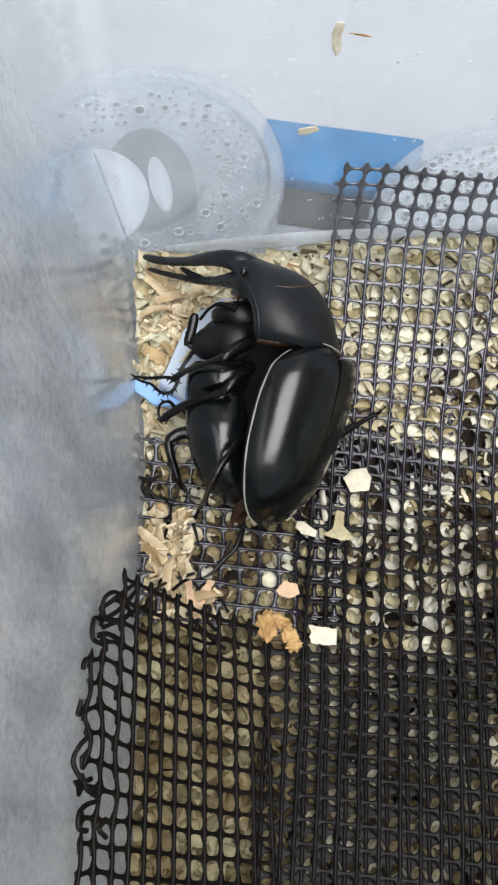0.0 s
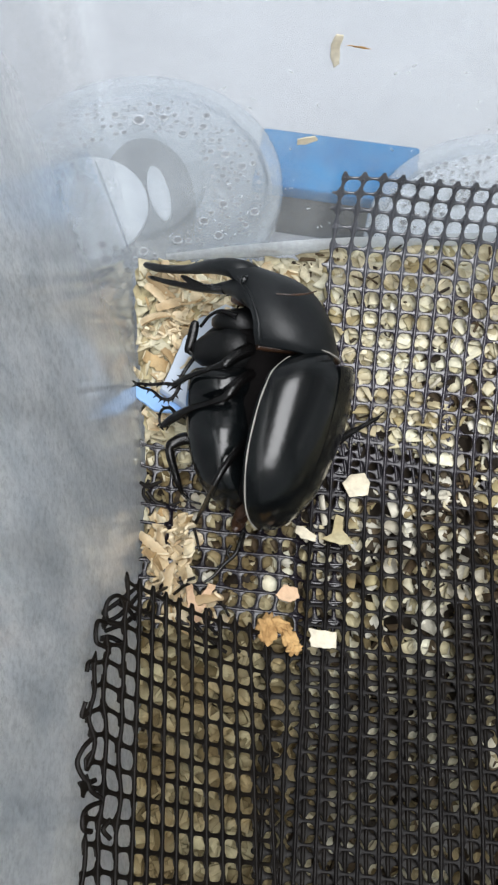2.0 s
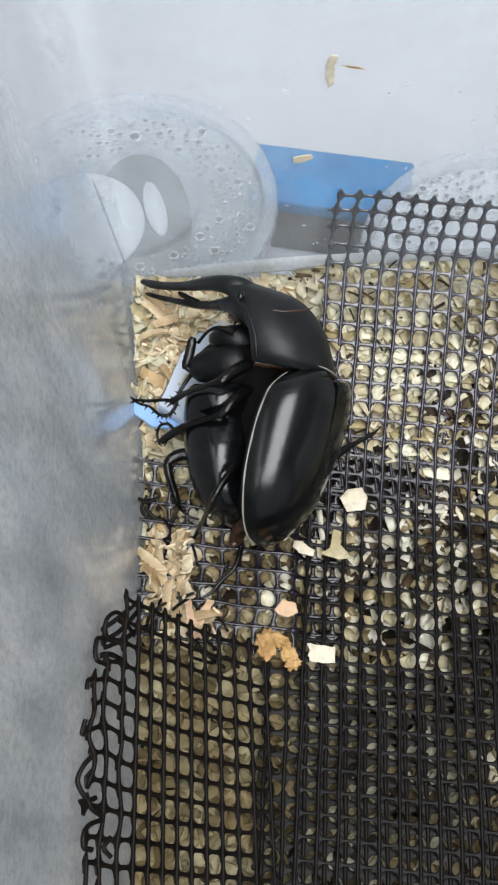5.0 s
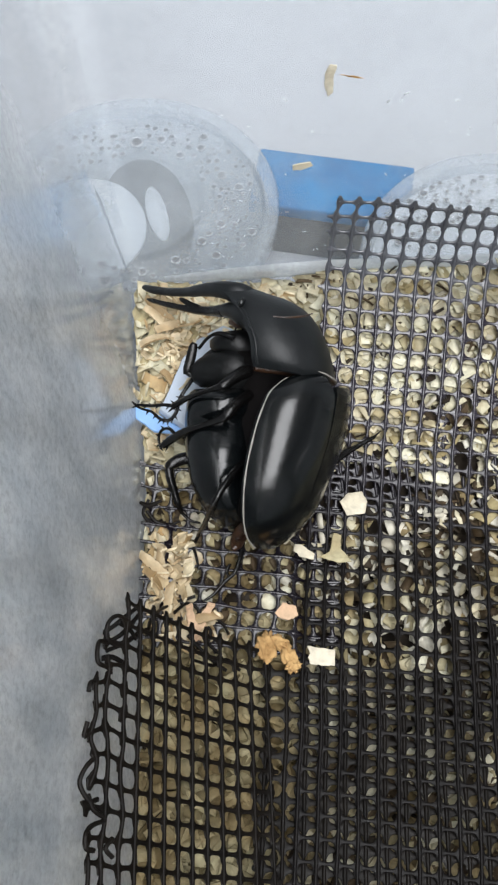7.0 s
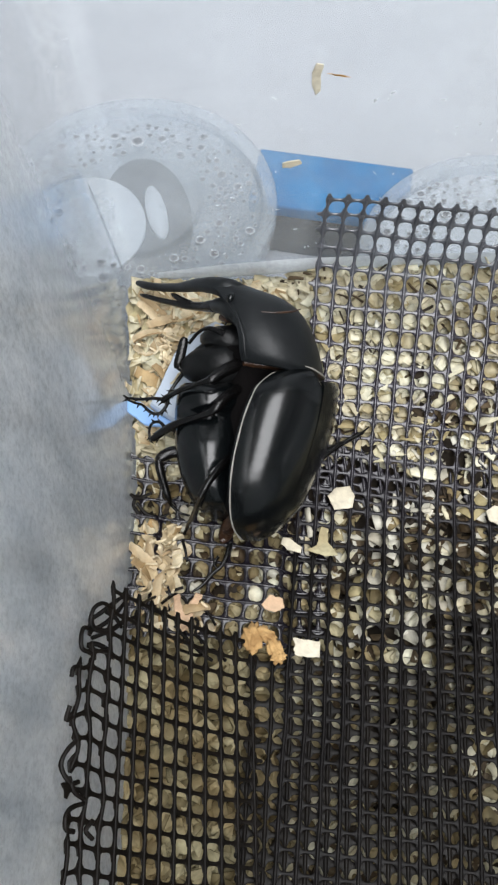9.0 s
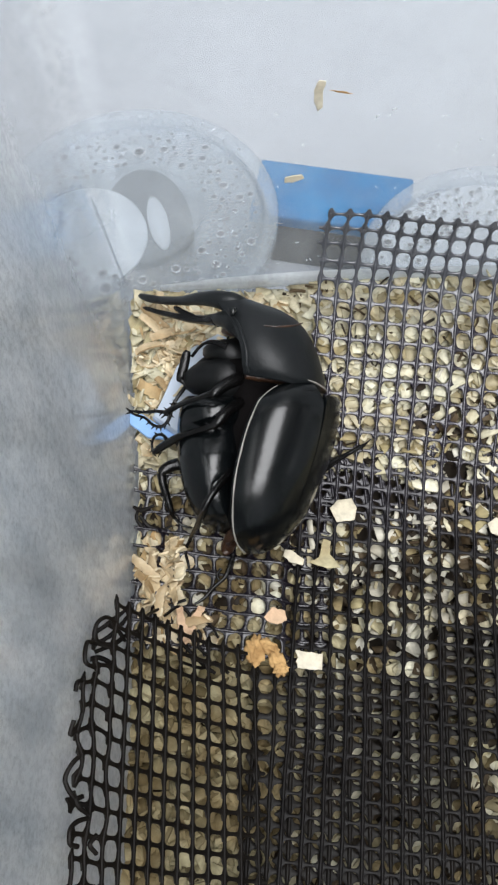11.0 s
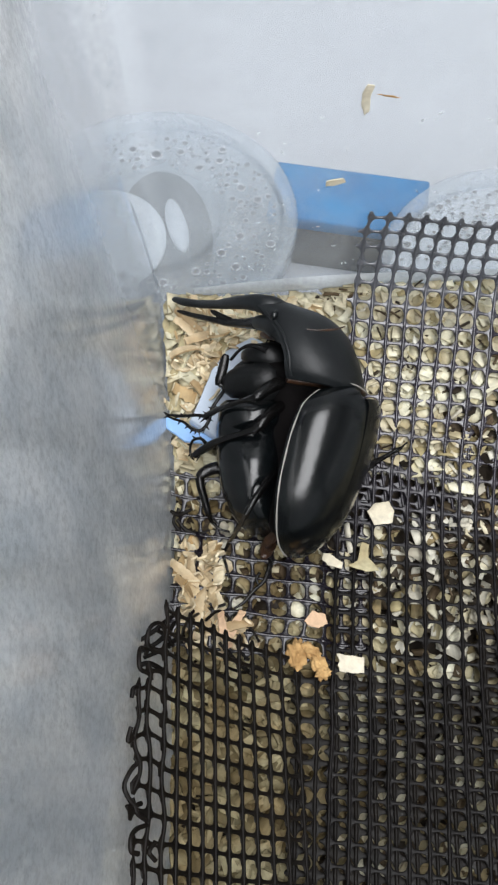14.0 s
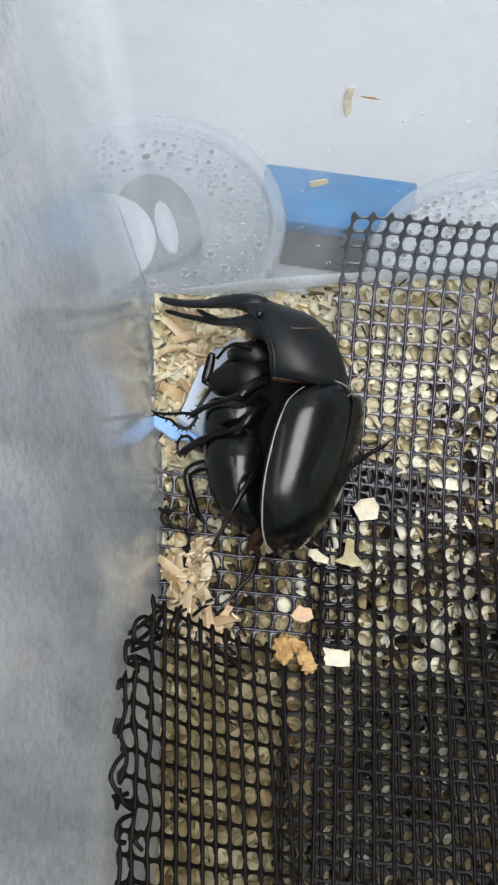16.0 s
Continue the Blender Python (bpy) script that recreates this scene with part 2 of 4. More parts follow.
WHITEPLASTIC = make_plain("white_plastic", (0.62, 0.66, 0.70), (0.78, 0.80, 0.82), 0.3, 70)
WALLPAINT = make_plain("grey_wall_paint", (0.62, 0.625, 0.63), (0.70, 0.703, 0.706), 0.8, 6, 0.3)
CEILPAINT = make_plain("ceiling_paint", (0.72, 0.72, 0.72), (0.78, 0.78, 0.78), 0.85, 6, 0.3)


# ---- building helpers ----
MM = 0.001


def mesh_of(name, verts, faces, material, smooth=True, sharp=0):
    me = bpy.data.meshes.new(name)
    me.from_pydata([tuple(v) for v in verts], [], faces)
    me.materials.append(material)
    if smooth:
        me.polygons.foreach_set("use_smooth", [True] * len(me.polygons))
    me.update()
    if sharp:
        me.set_sharp_from_angle(angle=radians(sharp))
    return me


def child(name, me, parent, label=""):
    ob = new(name, me)
    ob.parent = parent
    if label:
        ob["label"] = label
    return ob


def part(name, bm, material, parent, label="", smooth=True):
    me = bpy.data.meshes.new(name)
    bm.normal_update()
    bm.to_mesh(me)
    bm.free()
    me.materials.append(material)
    if smooth:
        me.polygons.foreach_set("use_smooth", [True] * len(me.polygons))
    return child(name, me, parent, label)


def spline(points, steps=6):
    """A smooth line (Catmull-Rom) through points of any number of values."""
    p = [np.array(q, float) for q in points]
    p = [2 * p[0] - p[1]] + p + [2 * p[-1] - p[-2]]
    out = []
    for i in range(1, len(p) - 2):
        a, b, c, d = p[i - 1 : i + 3]
        for k in range(steps):
            t = k / steps
            out.append(0.5 * (2 * b + (c - a) * t + (2 * a - 5 * b + 4 * c - d) * t * t + (3 * b - a - 3 * c + d) * t**3))
    out.append(p[-2])
    return np.array(out)


def rings_mesh(name, rings, material, caps=True, closed=True):
    """A skin over rings of equally many points."""
    n = len(rings[0])
    verts = [v for r in rings for v in r]
    faces = []
    for i in range(len(rings) - 1):
        for j in range(n if closed else n - 1):
            a, b = i * n + j, i * n + (j + 1) % n
            faces.append((a, b, b + n, a + n))
    if caps:
        faces.append(tuple(range(n))[::-1])
        faces.append(tuple(range((len(rings) - 1) * n, len(rings) * n)))
    return mesh_of(name, verts, faces, material, True, 55)


def tube(name, points, material, sides=10, steps=5, flat=1.0, up=(0, 0, 1), wobble=0.0):
    """A tapering rod along points (x, y, z, radius); flat: thickness along up against the width."""
    line = spline(points, steps) if steps else np.array(points, float)
    rings = []
    for i, (x, y, z, r) in enumerate(line):
        a, b = line[max(i - 1, 0), :3], line[min(i + 1, len(line) - 1), :3]
        t = (b - a) / (np.linalg.norm(b - a) + 1e-12)
        side = np.cross(t, up)
        side /= np.linalg.norm(side) + 1e-12
        top = np.cross(side, t)
        rr = max(r, 1e-5) * (1 + wobble * noise.noise((x * 400, y * 400, z * 400)))
        rings.append([np.array((x, y, z)) + rr * (math.cos(q) * side + flat * math.sin(q) * top) for q in np.linspace(0, 2 * math.pi, sides, endpoint=False)])
    return rings_mesh(name, rings, material)


def mm(points):
    return [tuple(v * MM for v in p) for p in points]


def disc_profile(name, profile, material, segments=64, cx=0.0, cy=0.0, cz=0.0):
    """A turned body from (radius, height) pairs in metres."""
    rings = []
    for r, h in profile:
        rings.append([(cx + r * math.cos(a), cy + r * math.sin(a), cz + h) for a in np.linspace(0, 2 * math.pi, segments, endpoint=False)])
    return rings_mesh(name, rings, material, caps=True)


def slab(x0, x1, y0, y1, z0, z1, bevel=0.0, seg=2):
    bm = bmesh.new()
    bmesh.ops.create_cube(bm, size=1)
    for v in bm.verts:
        v.co = Vector((x0 + (v.co.x + 0.5) * (x1 - x0), y0 + (v.co.y + 0.5) * (y1 - y0), z0 + (v.co.z + 0.5) * (z1 - z0)))
    if bevel:
        bmesh.ops.bevel(bm, geom=bm.edges[:], offset=bevel, segments=seg, affect="EDGES", profile=0.5)
    return bm


def structure(name, bm_or_mesh, material, label="", smooth=False):
    if isinstance(bm_or_mesh, bpy.types.Mesh):
        ob = new(name, bm_or_mesh)
    else:
        ob = part(name, bm_or_mesh, material, None, "", smooth)
    return tagged(ob, label, name.split("_")[0], "", "structure")

# ---- the box: clear plastic walls, floor, table and room ----
BACK_Y, SIDE_X, LEAN_OUT, FLOOR_Z, RIM_Z = 0.1345, -0.0245, 0.11, -0.085, 0.125
THICK, CORNER = 0.0018, 0.0030


def wall_sheet(name, plan, material, ends=(0, -1), z0=FLOOR_Z, z1=RIM_Z, steps=12):
    """A wall of even thickness over a line of plan points (x, y, outward x, outward y, lean)."""
    verts, faces, n = [], [], len(plan)
    for off in (0.0, THICK):
        for k in range(steps + 1):
            z = z0 + (z1 - z0) * k / steps
            for x, y, ox, oy, lean in plan:
                d = off + lean * z
                verts.append((x + ox * d, y + oy * d, z))
    layer = n * (steps + 1)
    for k in range(steps):
        for i in range(n - 1):
            a = k * n + i
            faces.append((a, a + 1, a + 1 + n, a + n))
            faces.append((layer + a + n, layer + a + 1 + n, layer + a + 1, layer + a))
    for i in range(n - 1):
        a, b = steps * n + i, layer + steps * n + i
        faces.append((a, a + 1, b + 1, b))
        faces.append((i + 1, i, layer + i, layer + i + 1))
    for k in range(steps):
        for i in [e % n for e in ends]:
            a = k * n + i
            q = (a, a + n, layer + a + n, layer + a)
            faces.append(q if i == 0 else q[::-1])
    return mesh_of(name, verts, faces, material)


CORNER_X = -0.0272


def wall_x(y):
    """Where the side wall stands at floor height: it flares towards the back corner."""
    return float(np.interp(y, (0.095, 0.132), (SIDE_X, CORNER_X)))


arc = [(CORNER_X + CORNER - CORNER * math.cos(a), BACK_Y - CORNER + CORNER * math.sin(a), -math.cos(a), math.sin(a), 0.115 * math.cos(a)) for a in np.linspace(0, math.pi / 2, 9)]
flare = [(wall_x(y), y, -0.995, 0.1, LEAN_OUT) for y in (0.105, 0.115, 0.124)]
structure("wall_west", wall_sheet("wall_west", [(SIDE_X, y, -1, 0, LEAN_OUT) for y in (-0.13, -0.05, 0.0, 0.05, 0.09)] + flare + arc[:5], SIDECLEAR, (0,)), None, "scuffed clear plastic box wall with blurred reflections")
structure("wall_north", wall_sheet("wall_north", arc[4:] + [(x, BACK_Y, 0, 1, 0.0) for x in (0.03, 0.08, 0.15, 0.24)], BACKCLEAR, (-1,)), None, "clouded clear plastic box wall with stuck shavings")
crease = [(CORNER_X + 0.0002 - 0.118 * z, BACK_Y - 0.0002, z, 0.00034 * min(1, 10 * (0.0475 - z) / 0.036)) for z in np.linspace(0.016, 0.047, 9)]
tagged(new("trim", tube("trim", crease, CREASE, 8, 2)), "fine moulded crease up the box corner", "trim", "", "structure")
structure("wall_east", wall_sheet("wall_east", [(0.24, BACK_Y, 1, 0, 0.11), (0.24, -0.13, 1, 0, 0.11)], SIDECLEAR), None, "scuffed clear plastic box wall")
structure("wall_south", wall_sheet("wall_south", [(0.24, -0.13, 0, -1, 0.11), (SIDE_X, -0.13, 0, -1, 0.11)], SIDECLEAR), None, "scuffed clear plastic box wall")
structure("floor", slab(SIDE_X - 0.002, 0.242, -0.132, BACK_Y + 0.001, FLOOR_Z - 0.003, FLOOR_Z, 0.001), WHITEPLASTIC, "plastic floor of the box under bedding")
ledge_line = [(SIDE_X + 0.0045, BACK_Y - 0.0012, 0.0150), (0.0, BACK_Y - 0.0006, 0.0165), (0.03, BACK_Y - 0.0006, 0.0195), (0.10, BACK_Y - 0.0006, 0.022), (0.238, BACK_Y - 0.0006, 0.022)]
tagged(new("trim", tube("trim", [(*p, 0.0026 if i else 0.0012) for i, p in enumerate(ledge_line)], SEAM, 10, 8, 0.2, (0, 1, 0))), "pale moulded ridge along the foot of the box wall", "trim", "", "structure")

TABLE_Z = -0.0885
structure("table_top", slab(-0.9, 0.9, -0.5, 0.9, TABLE_Z - 0.03, TABLE_Z, 0.004), CLOTH, "table top under a white woven cloth")
for nm, b in (("room_floor", (-2.6, 2.6, -2.6, 2.6, -0.86, -0.84)), ("room_wall_north", (-2.6, 2.6, 2.6, 2.64, -0.84, 2.7)), ("room_wall_south", (-2.6, 2.6, -2.64, -2.6, -0.84, 2.7)),
              ("room_wall_west", (-2.64, -2.6, -2.6, 2.6, -0.84, 2.7)), ("room_wall_east", (2.6, 2.64, -2.6, 2.6, -0.84, 2.7)), ("ceiling", (-2.6, 2.6, -2.6, 2.6, 2.7, 2.74))):
    structure(nm, slab(*b), CEILPAINT if nm == "ceiling" else WALLPAINT, "plain pale grey painted room surface")

# ---- bedding of wood shavings ----
BED_Y = (-0.14, 0.030, 0.050, 0.065, 0.090, 0.105, 0.1175, 0.1245, 0.140)
BED_RIGHT = (-0.0046, -0.0044, -0.0036, -0.0024, 0.0034, 0.0127, 0.0196, 0.0200, 0.0185)
BED_LEFT = (-0.0080, -0.0070, -0.0024, -0.0018, 0.0024, 0.0080, 0.0105, 0.0118, 0.0130)


def bed(x, y):
    k = min(1.0, max(0.0, (x - 0.006) / 0.016))
    return (1 - k) * np.interp(y, BED_Y, BED_LEFT) + k * np.interp(y, BED_Y, BED_RIGHT)


def bed_sheet():
    xs, ys = np.linspace(SIDE_X + 0.0005, 0.2395, 90), np.linspace(-0.129, BACK_Y - 0.0005, 100)
    verts = [(x if x > SIDE_X + 0.001 else wall_x(y) + 0.0004, y, bed(x, y) - 0.0026 + 0.0012 * noise.noise((x * 260, y * 260, 0.3))) for y in ys for x in xs]
    n = len(xs)
    faces = [(j * n + i, j * n + i + 1, (j + 1) * n + i + 1, (j + 1) * n + i) for j in range(len(ys) - 1) for i in range(n - 1)]
    return mesh_of("ground", verts, faces, SOIL)


ground = tagged(new("ground", bed_sheet()), "dark damp bedding under pale wood shavings", "ground", "", "structure")
FLAT = np.array([(i, j, k) for k in (0, 1) for i in (-1, 0, 1) for j in (-1, 1)], float)
FLAKE_FACES = [(0, 2, 3, 1), (2, 4, 5, 3), (6, 7, 9, 8), (8, 9, 11, 10), (0, 6, 8, 2), (2, 8, 10, 4), (1, 3, 9, 7), (3, 5, 11, 9), (0, 1, 7, 6), (4, 10, 11, 5)]


def flake(rng, length, width, thick=0.00035):
    """The corners of one curled shaving with a ragged outline."""
    v = FLAT.copy()
    curl, twist, skew = rng.uniform(-0.25, 0.45), rng.uniform(-0.5, 0.5), rng.uniform(-0.4, 0.4)
    jag = rng.uniform(0.65, 1.15, (3, 2))
    for p in v:
        i, j, k = int(p[0]) + 1, int(p[1] > 0), p[2]
        x = p[0] * length / 2 * rng.uniform(0.97, 1.03) + skew * p[1] * width / 2
        y = p[1] * width / 2 * jag[i, j]
        p[:] = x, y, k * thick - curl * length * (p[0] ** 2) / 2 + twist * p[0] * p[1] * width / 3
    v[6:, :2] = v[:6, :2] * 0.97
    v[6:, 2] = v[:6, 2] + thick
    return v


def turned(v, rng, tilt):
    return v @ np.array(Euler((rng.normal(0, tilt), rng.normal(0, tilt), rng.uniform(0, 6.283))).to_matrix()).T


# places where dark bedding shows between the shavings: (x, y, half width, half depth)
BARE = ((0.0270, 0.0838, 0.0160, 0.0062), (0.0520, 0.0890, 0.0050, 0.0050), (0.0560, 0.0800, 0.0040, 0.0030), (0.0440, 0.1074, 0.0017, 0.0014), (0.0483, 0.1032, 0.0021, 0.0016), (0.0553, 0.0997, 0.0019, 0.0016), (0.0139, 0.0784, 0.0053, 0.0018), (0.0473, 0.0643, 0.0058, 0.0016), (0.0319, 0.0676, 0.0039, 0.0012), (0.0521, 0.0749, 0.0026, 0.0016))


def on_dish(x, y):
    """Whether a place lies over the flat dish, which the shavings leave bare."""
    return 0.093 < y < 0.122 and np.interp(y, (0.093, 0.098, 0.103, 0.112, 0.118, 0.122), (-0.0150, -0.0200, -0.0182, -0.0152, -0.0116, -0.0055)) < x < 0.004


rng = np.random.default_rng(5)


def scatter(verts, faces, count, x0, x1, y0, y1, lift, tilt, small, large, slim=1.0):
    for _ in range(count):
        x, y = rng.uniform(x0, x1), rng.uniform(y0, y1)
        length = rng.uniform(small, large)
        if on_dish(x, y) or any(((x - a) / c) ** 2 + ((y - b) / d) ** 2 < 1 for a, b, c, d in BARE):
            continue
        v = turned(flake(rng, length, length * slim * rng.uniform(0.4, 0.8)), rng, tilt) + (x, y, bed(x, y) - 0.0016 + rng.uniform(-0.001, lift))
        v[:, 0] = np.maximum(v[:, 0], wall_x(y) + 0.0004 - 0.1 * np.maximum(v[:, 2], 0))
        v[:, 1] = np.minimum(v[:, 1], BACK_Y - 0.0006)
        n = len(verts)
        verts.extend(v)
        faces.extend(tuple(a + n for a in f) for f in FLAKE_FACES)


dry, damp = ([], []), ([], [])
white, wet = ([], []), ([], [])
scatter(*dry, 400, CORNER_X, 0.012, 0.085, 0.1335, 0.0020, 0.40, 0.0035, 0.0070)
scatter(*dry, 1250, 0.010, 0.075, 0.085, 0.1335, 0.0011, 0.20, 0.0045, 0.0080)
scatter(*dry, 120, SIDE_X, 0.012, 0.048, 0.087, 0.0014, 0.25, 0.0035, 0.0070)
scatter(*wet, 140, SIDE_X, 0.014, 0.050, 0.090, 0.0010, 0.3, 0.0035, 0.006)
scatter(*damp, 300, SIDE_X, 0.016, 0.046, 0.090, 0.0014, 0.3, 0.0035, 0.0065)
scatter(*dry, 170, 0.010, 0.075, 0.038, 0.087, 0.0014, 0.34, 0.0035, 0.0070)
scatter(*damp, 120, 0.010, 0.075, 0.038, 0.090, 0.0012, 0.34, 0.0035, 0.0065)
scatter(*white, 190, 0.012, 0.075, 0.037, 0.094, 0.0011, 0.22, 0.0035, 0.0065)
scatter(*white, 20, SIDE_X, 0.012, 0.050, 0.085, 0.0016, 0.30, 0.0035, 0.0065)
scatter(*dry, 280, CORNER_X, 0.010, 0.085, 0.1335, 0.0022, 0.45, 0.004, 0.008)
# the darker flakes go where the doubled nets keep light out
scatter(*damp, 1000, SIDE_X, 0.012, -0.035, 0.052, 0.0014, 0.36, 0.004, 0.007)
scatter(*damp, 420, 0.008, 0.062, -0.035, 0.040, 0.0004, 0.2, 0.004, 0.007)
scatter(*dry, 330, 0.008, 0.062, -0.035, 0.040, 0.0006, 0.2, 0.004, 0.007)
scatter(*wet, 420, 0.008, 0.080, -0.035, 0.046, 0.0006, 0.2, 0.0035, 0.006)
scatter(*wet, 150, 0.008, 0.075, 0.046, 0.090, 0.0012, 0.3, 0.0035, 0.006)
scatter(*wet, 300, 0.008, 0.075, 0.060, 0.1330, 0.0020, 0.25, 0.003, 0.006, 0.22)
scatter(*white, 160, 0.010, 0.075, 0.046, 0.1330, 0.0020, 0.30, 0.004, 0.008, 0.35)
scatter(*wet, 110, 0.042, 0.068, 0.066, 0.106, 0.0008, 0.22, 0.004, 0.007)
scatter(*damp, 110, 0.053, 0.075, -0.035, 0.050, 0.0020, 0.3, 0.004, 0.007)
scatter(*dry, 700, 0.075, 0.23, -0.06, 0.133, 0.001, 0.3, 0.006, 0.011)
tagged(new("wood_shavings", mesh_of("wood_shavings", *dry, WOOD)), "dry pale tan wood shavings covering the box floor", "wood shavings", "", "stuff")
tagged(new("white_shavings", mesh_of("white_shavings", *white, PALEFLAKE)), "fresh cream white shavings strewn among the bedding", "wood shavings", "", "stuff")
tagged(new("damp_shavings", mesh_of("damp_shavings", *damp, DAMPSHADEWOOD)), "damp brownish wood shavings, darkened for the shade under nets", "wood shavings", "", "stuff")

tagged(new("dark_shavings", mesh_of("dark_shavings", *wet, DARKWOOD)), "dark wet wood shavings, near black for the shade under nets", "wood shavings", "", "stuff")

# ---- black plastic netting ----
NET_Y = (-0.16, 0.065, 0.078, 0.090, 0.105, 0.1175, 0.1250, 0.1293, 0.1316, 0.1326)
NET_Z = (0.0, 0.0, 0.0015, 0.0052, 0.0145, 0.0225, 0.0277, 0.0345, 0.0425, 0.085)


def eased(xs, zs, step, width):
    """A rounded version of a bent line z(x)."""
    x = np.arange(min(xs), max(xs), step)
    order = np.argsort(xs)
    z = np.interp(x, np.array(xs)[order], np.array(zs)[order])
    n = int(width / step) | 1
    return np.c_[x, np.convolve(np.pad(z, n // 2, mode="edge"), np.ones(n) / n, mode="valid")]


line_ = eased(NET_Y, NET_Z, 0.0001, 0.003)
run_ = np.r_[0, np.cumsum(np.hypot(np.diff(line_[:, 0]), np.diff(line_[:, 1])))]
run_ -= np.interp(0.0, line_[:, 0], run_)


def net_right(x, s):
    """The sheet that lies on the bedding and climbs the back wall; s: way along it from y = 0."""
    y, z = np.interp(s, run_, line_[:, 0]), np.interp(s, run_, line_[:, 1])
    w = noise.noise((x * 55, s * 55, 2.0))
    return np.array((x + 0.0003 * noise.noise((x * 90, s * 90, 7.0)), y, z + 0.0007 * w))


def boxy(v):
    return math.copysign(abs(v) ** 0.85, v)


def web_width(k, pitch, gap, reach, hole, power):
    """Half the width of a cross strand at k: a sheet pierced by rounded holes. pitch, gap: cell size along and across it;
    reach, hole: the hole's half size along and across, as shares of those; power: how square the hole is."""
    f = abs(k - math.floor(k) - 0.5) / reach
    full = 0.5 * gap
    if f >= 1:
        return 0.86 * full
    return min(0.86 * full, full - hole * gap * (1 - f**power) ** (1 / power))


def strand(name, fn, base, along, k0, k1, wide, node, thick, parent, sink=0.0, per=6, material=NET, web=None):
    """One strand of a net: base + along * k for k from k0 to k1, flared where it meets the others (whole k)."""
    n = max(3, int(math.ceil((k1 - k0) * per)))
    ks = np.linspace(k0, k1, n + 1)
    pts = [fn(*(base + along * k)) for k in ks]
    rings = []
    for i, (k, p) in enumerate(zip(ks, pts)):
        q, r = pts[max(i - 1, 0)], pts[min(i + 1, n)]
        t = (r - q) / (np.linalg.norm(r - q) + 1e-12)
        here = base + along * k
        up = np.cross(fn(*(here + (0.0006, 0))) - p, fn(*(here + (0, 0.0006))) - p)
        if up @ np.array((0, -0.3, 1.0)) < 0:
            up = -up
        side = np.cross(t, up)
        side /= np.linalg.norm(side) + 1e-12
        up = np.cross(side, t)
        if web:
            w = web_width(k, *web)
        else:
            near = max(0.0, 1 - abs(k - round(k)) / 0.40)
            w = wide + (node - wide) * near**1.25
        w *= 1 + 0.10 * noise.noise(tuple(p * 300))
        if i in (0, n):
            w *= 0.4
        c = p - up * sink
        rings.append([c + w * boxy(math.cos(h)) * side + thick * boxy(math.sin(h)) * up for h in np.linspace(0.3142, 6.5974, 10, endpoint=False)])
    return child(name, rings_mesh(name, rings, material), parent)


def grid_net(label, fn, origin, du, dv, cols, rows, present, neat=False, material=NET, gauge=1.0, hole=(0.375, 0.405, 2.7)):
    """A net: long strands along dv at each column line, and sheets of cross strands along du with rounded holes between them
    (hole: half width and half height as shares of the cell, squareness), wherever present() holds."""
    net = tagged(new("plastic_net"), label, "plastic net", "black nets in the box")
    o, du, dv = np.array(origin), np.array(du), np.array(dv)
    rs = np.random.default_rng(cols[1] * 7 + rows[1])
    web = (np.linalg.norm(du), np.linalg.norm(dv), *hole)
    for along, across, first, last, kind in ((dv, du, rows, cols, 0), (du, dv, cols, rows, 1)):
        for c in range(last[0], last[1] + 1):
            k = first[0]
            while k <= first[1]:
                while k <= first[1] and not present(*((c, k) if kind == 0 else (k, c)), kind):
                    k += 1
                start = k
                while k <= first[1] and present(*((c, k) if kind == 0 else (k, c)), kind):
                    k += 1
                if k - start >= 1:
                    k0, k1 = start - (rs.uniform(0.02, 0.12) if neat and kind == 0 else rs.uniform(0.15, 0.5)), k - 1 + rs.uniform(0.15, 0.5)
                    if kind == 0:
                        strand("strand", fn, o + across * c, along, k0, k1, gauge * 0.00040, gauge * 0.00050, gauge * 0.00046, net, 0.0, 6, material)
                    else:
                        strand("strand", fn, o + across * c, along, k0, k1, 0, 0, gauge * 0.00026, net, 0.00012, 13, material, web)
    return net


# crossings lie half a cell from the hole centres
DU, DV = (0.00406, -0.00045), (-0.00034, -0.004345)
O_A = (0.03029 - 2.5 * DU[0] - 0.5 * DV[0], 0.14773 - 2.5 * DU[1] - 0.5 * DV[1])


def net_a_has(c, r, kind):
    return True


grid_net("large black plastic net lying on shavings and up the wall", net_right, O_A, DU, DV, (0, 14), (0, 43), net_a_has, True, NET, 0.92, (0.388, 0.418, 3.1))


def net_low(x, y):
    z = np.interp(y, NET_Y, NET_Z) + (0.0002 if x < 0.010 else 0.0002 - 0.0018 * min(1, (x - 0.010) / 0.003)) + 0.0007 * noise.noise((x * 70, y * 70, 4.0))
    if x < -0.018:
        z += 0.0006
    return np.array((x + 0.0008 * noise.noise((x * 120, y * 120, 1.0)), y + 0.0007 * noise.noise((x * 120, y * 120, 9.0)), z))


def net_low_has(c, r, kind):
    return noise.noise((c * 0.9, r * 0.9, kind * 3.3)) > -0.42 or r > 3


grid_net("flat torn piece of black plastic net under the beetle", net_low, (-0.0255, 0.0875), (-0.0003, -0.0043), (0.0042, -0.0005), (0, 9), (0, 11), net_low_has, False, SHINYNET, 0.85, (0.405, 0.39, 3.2))

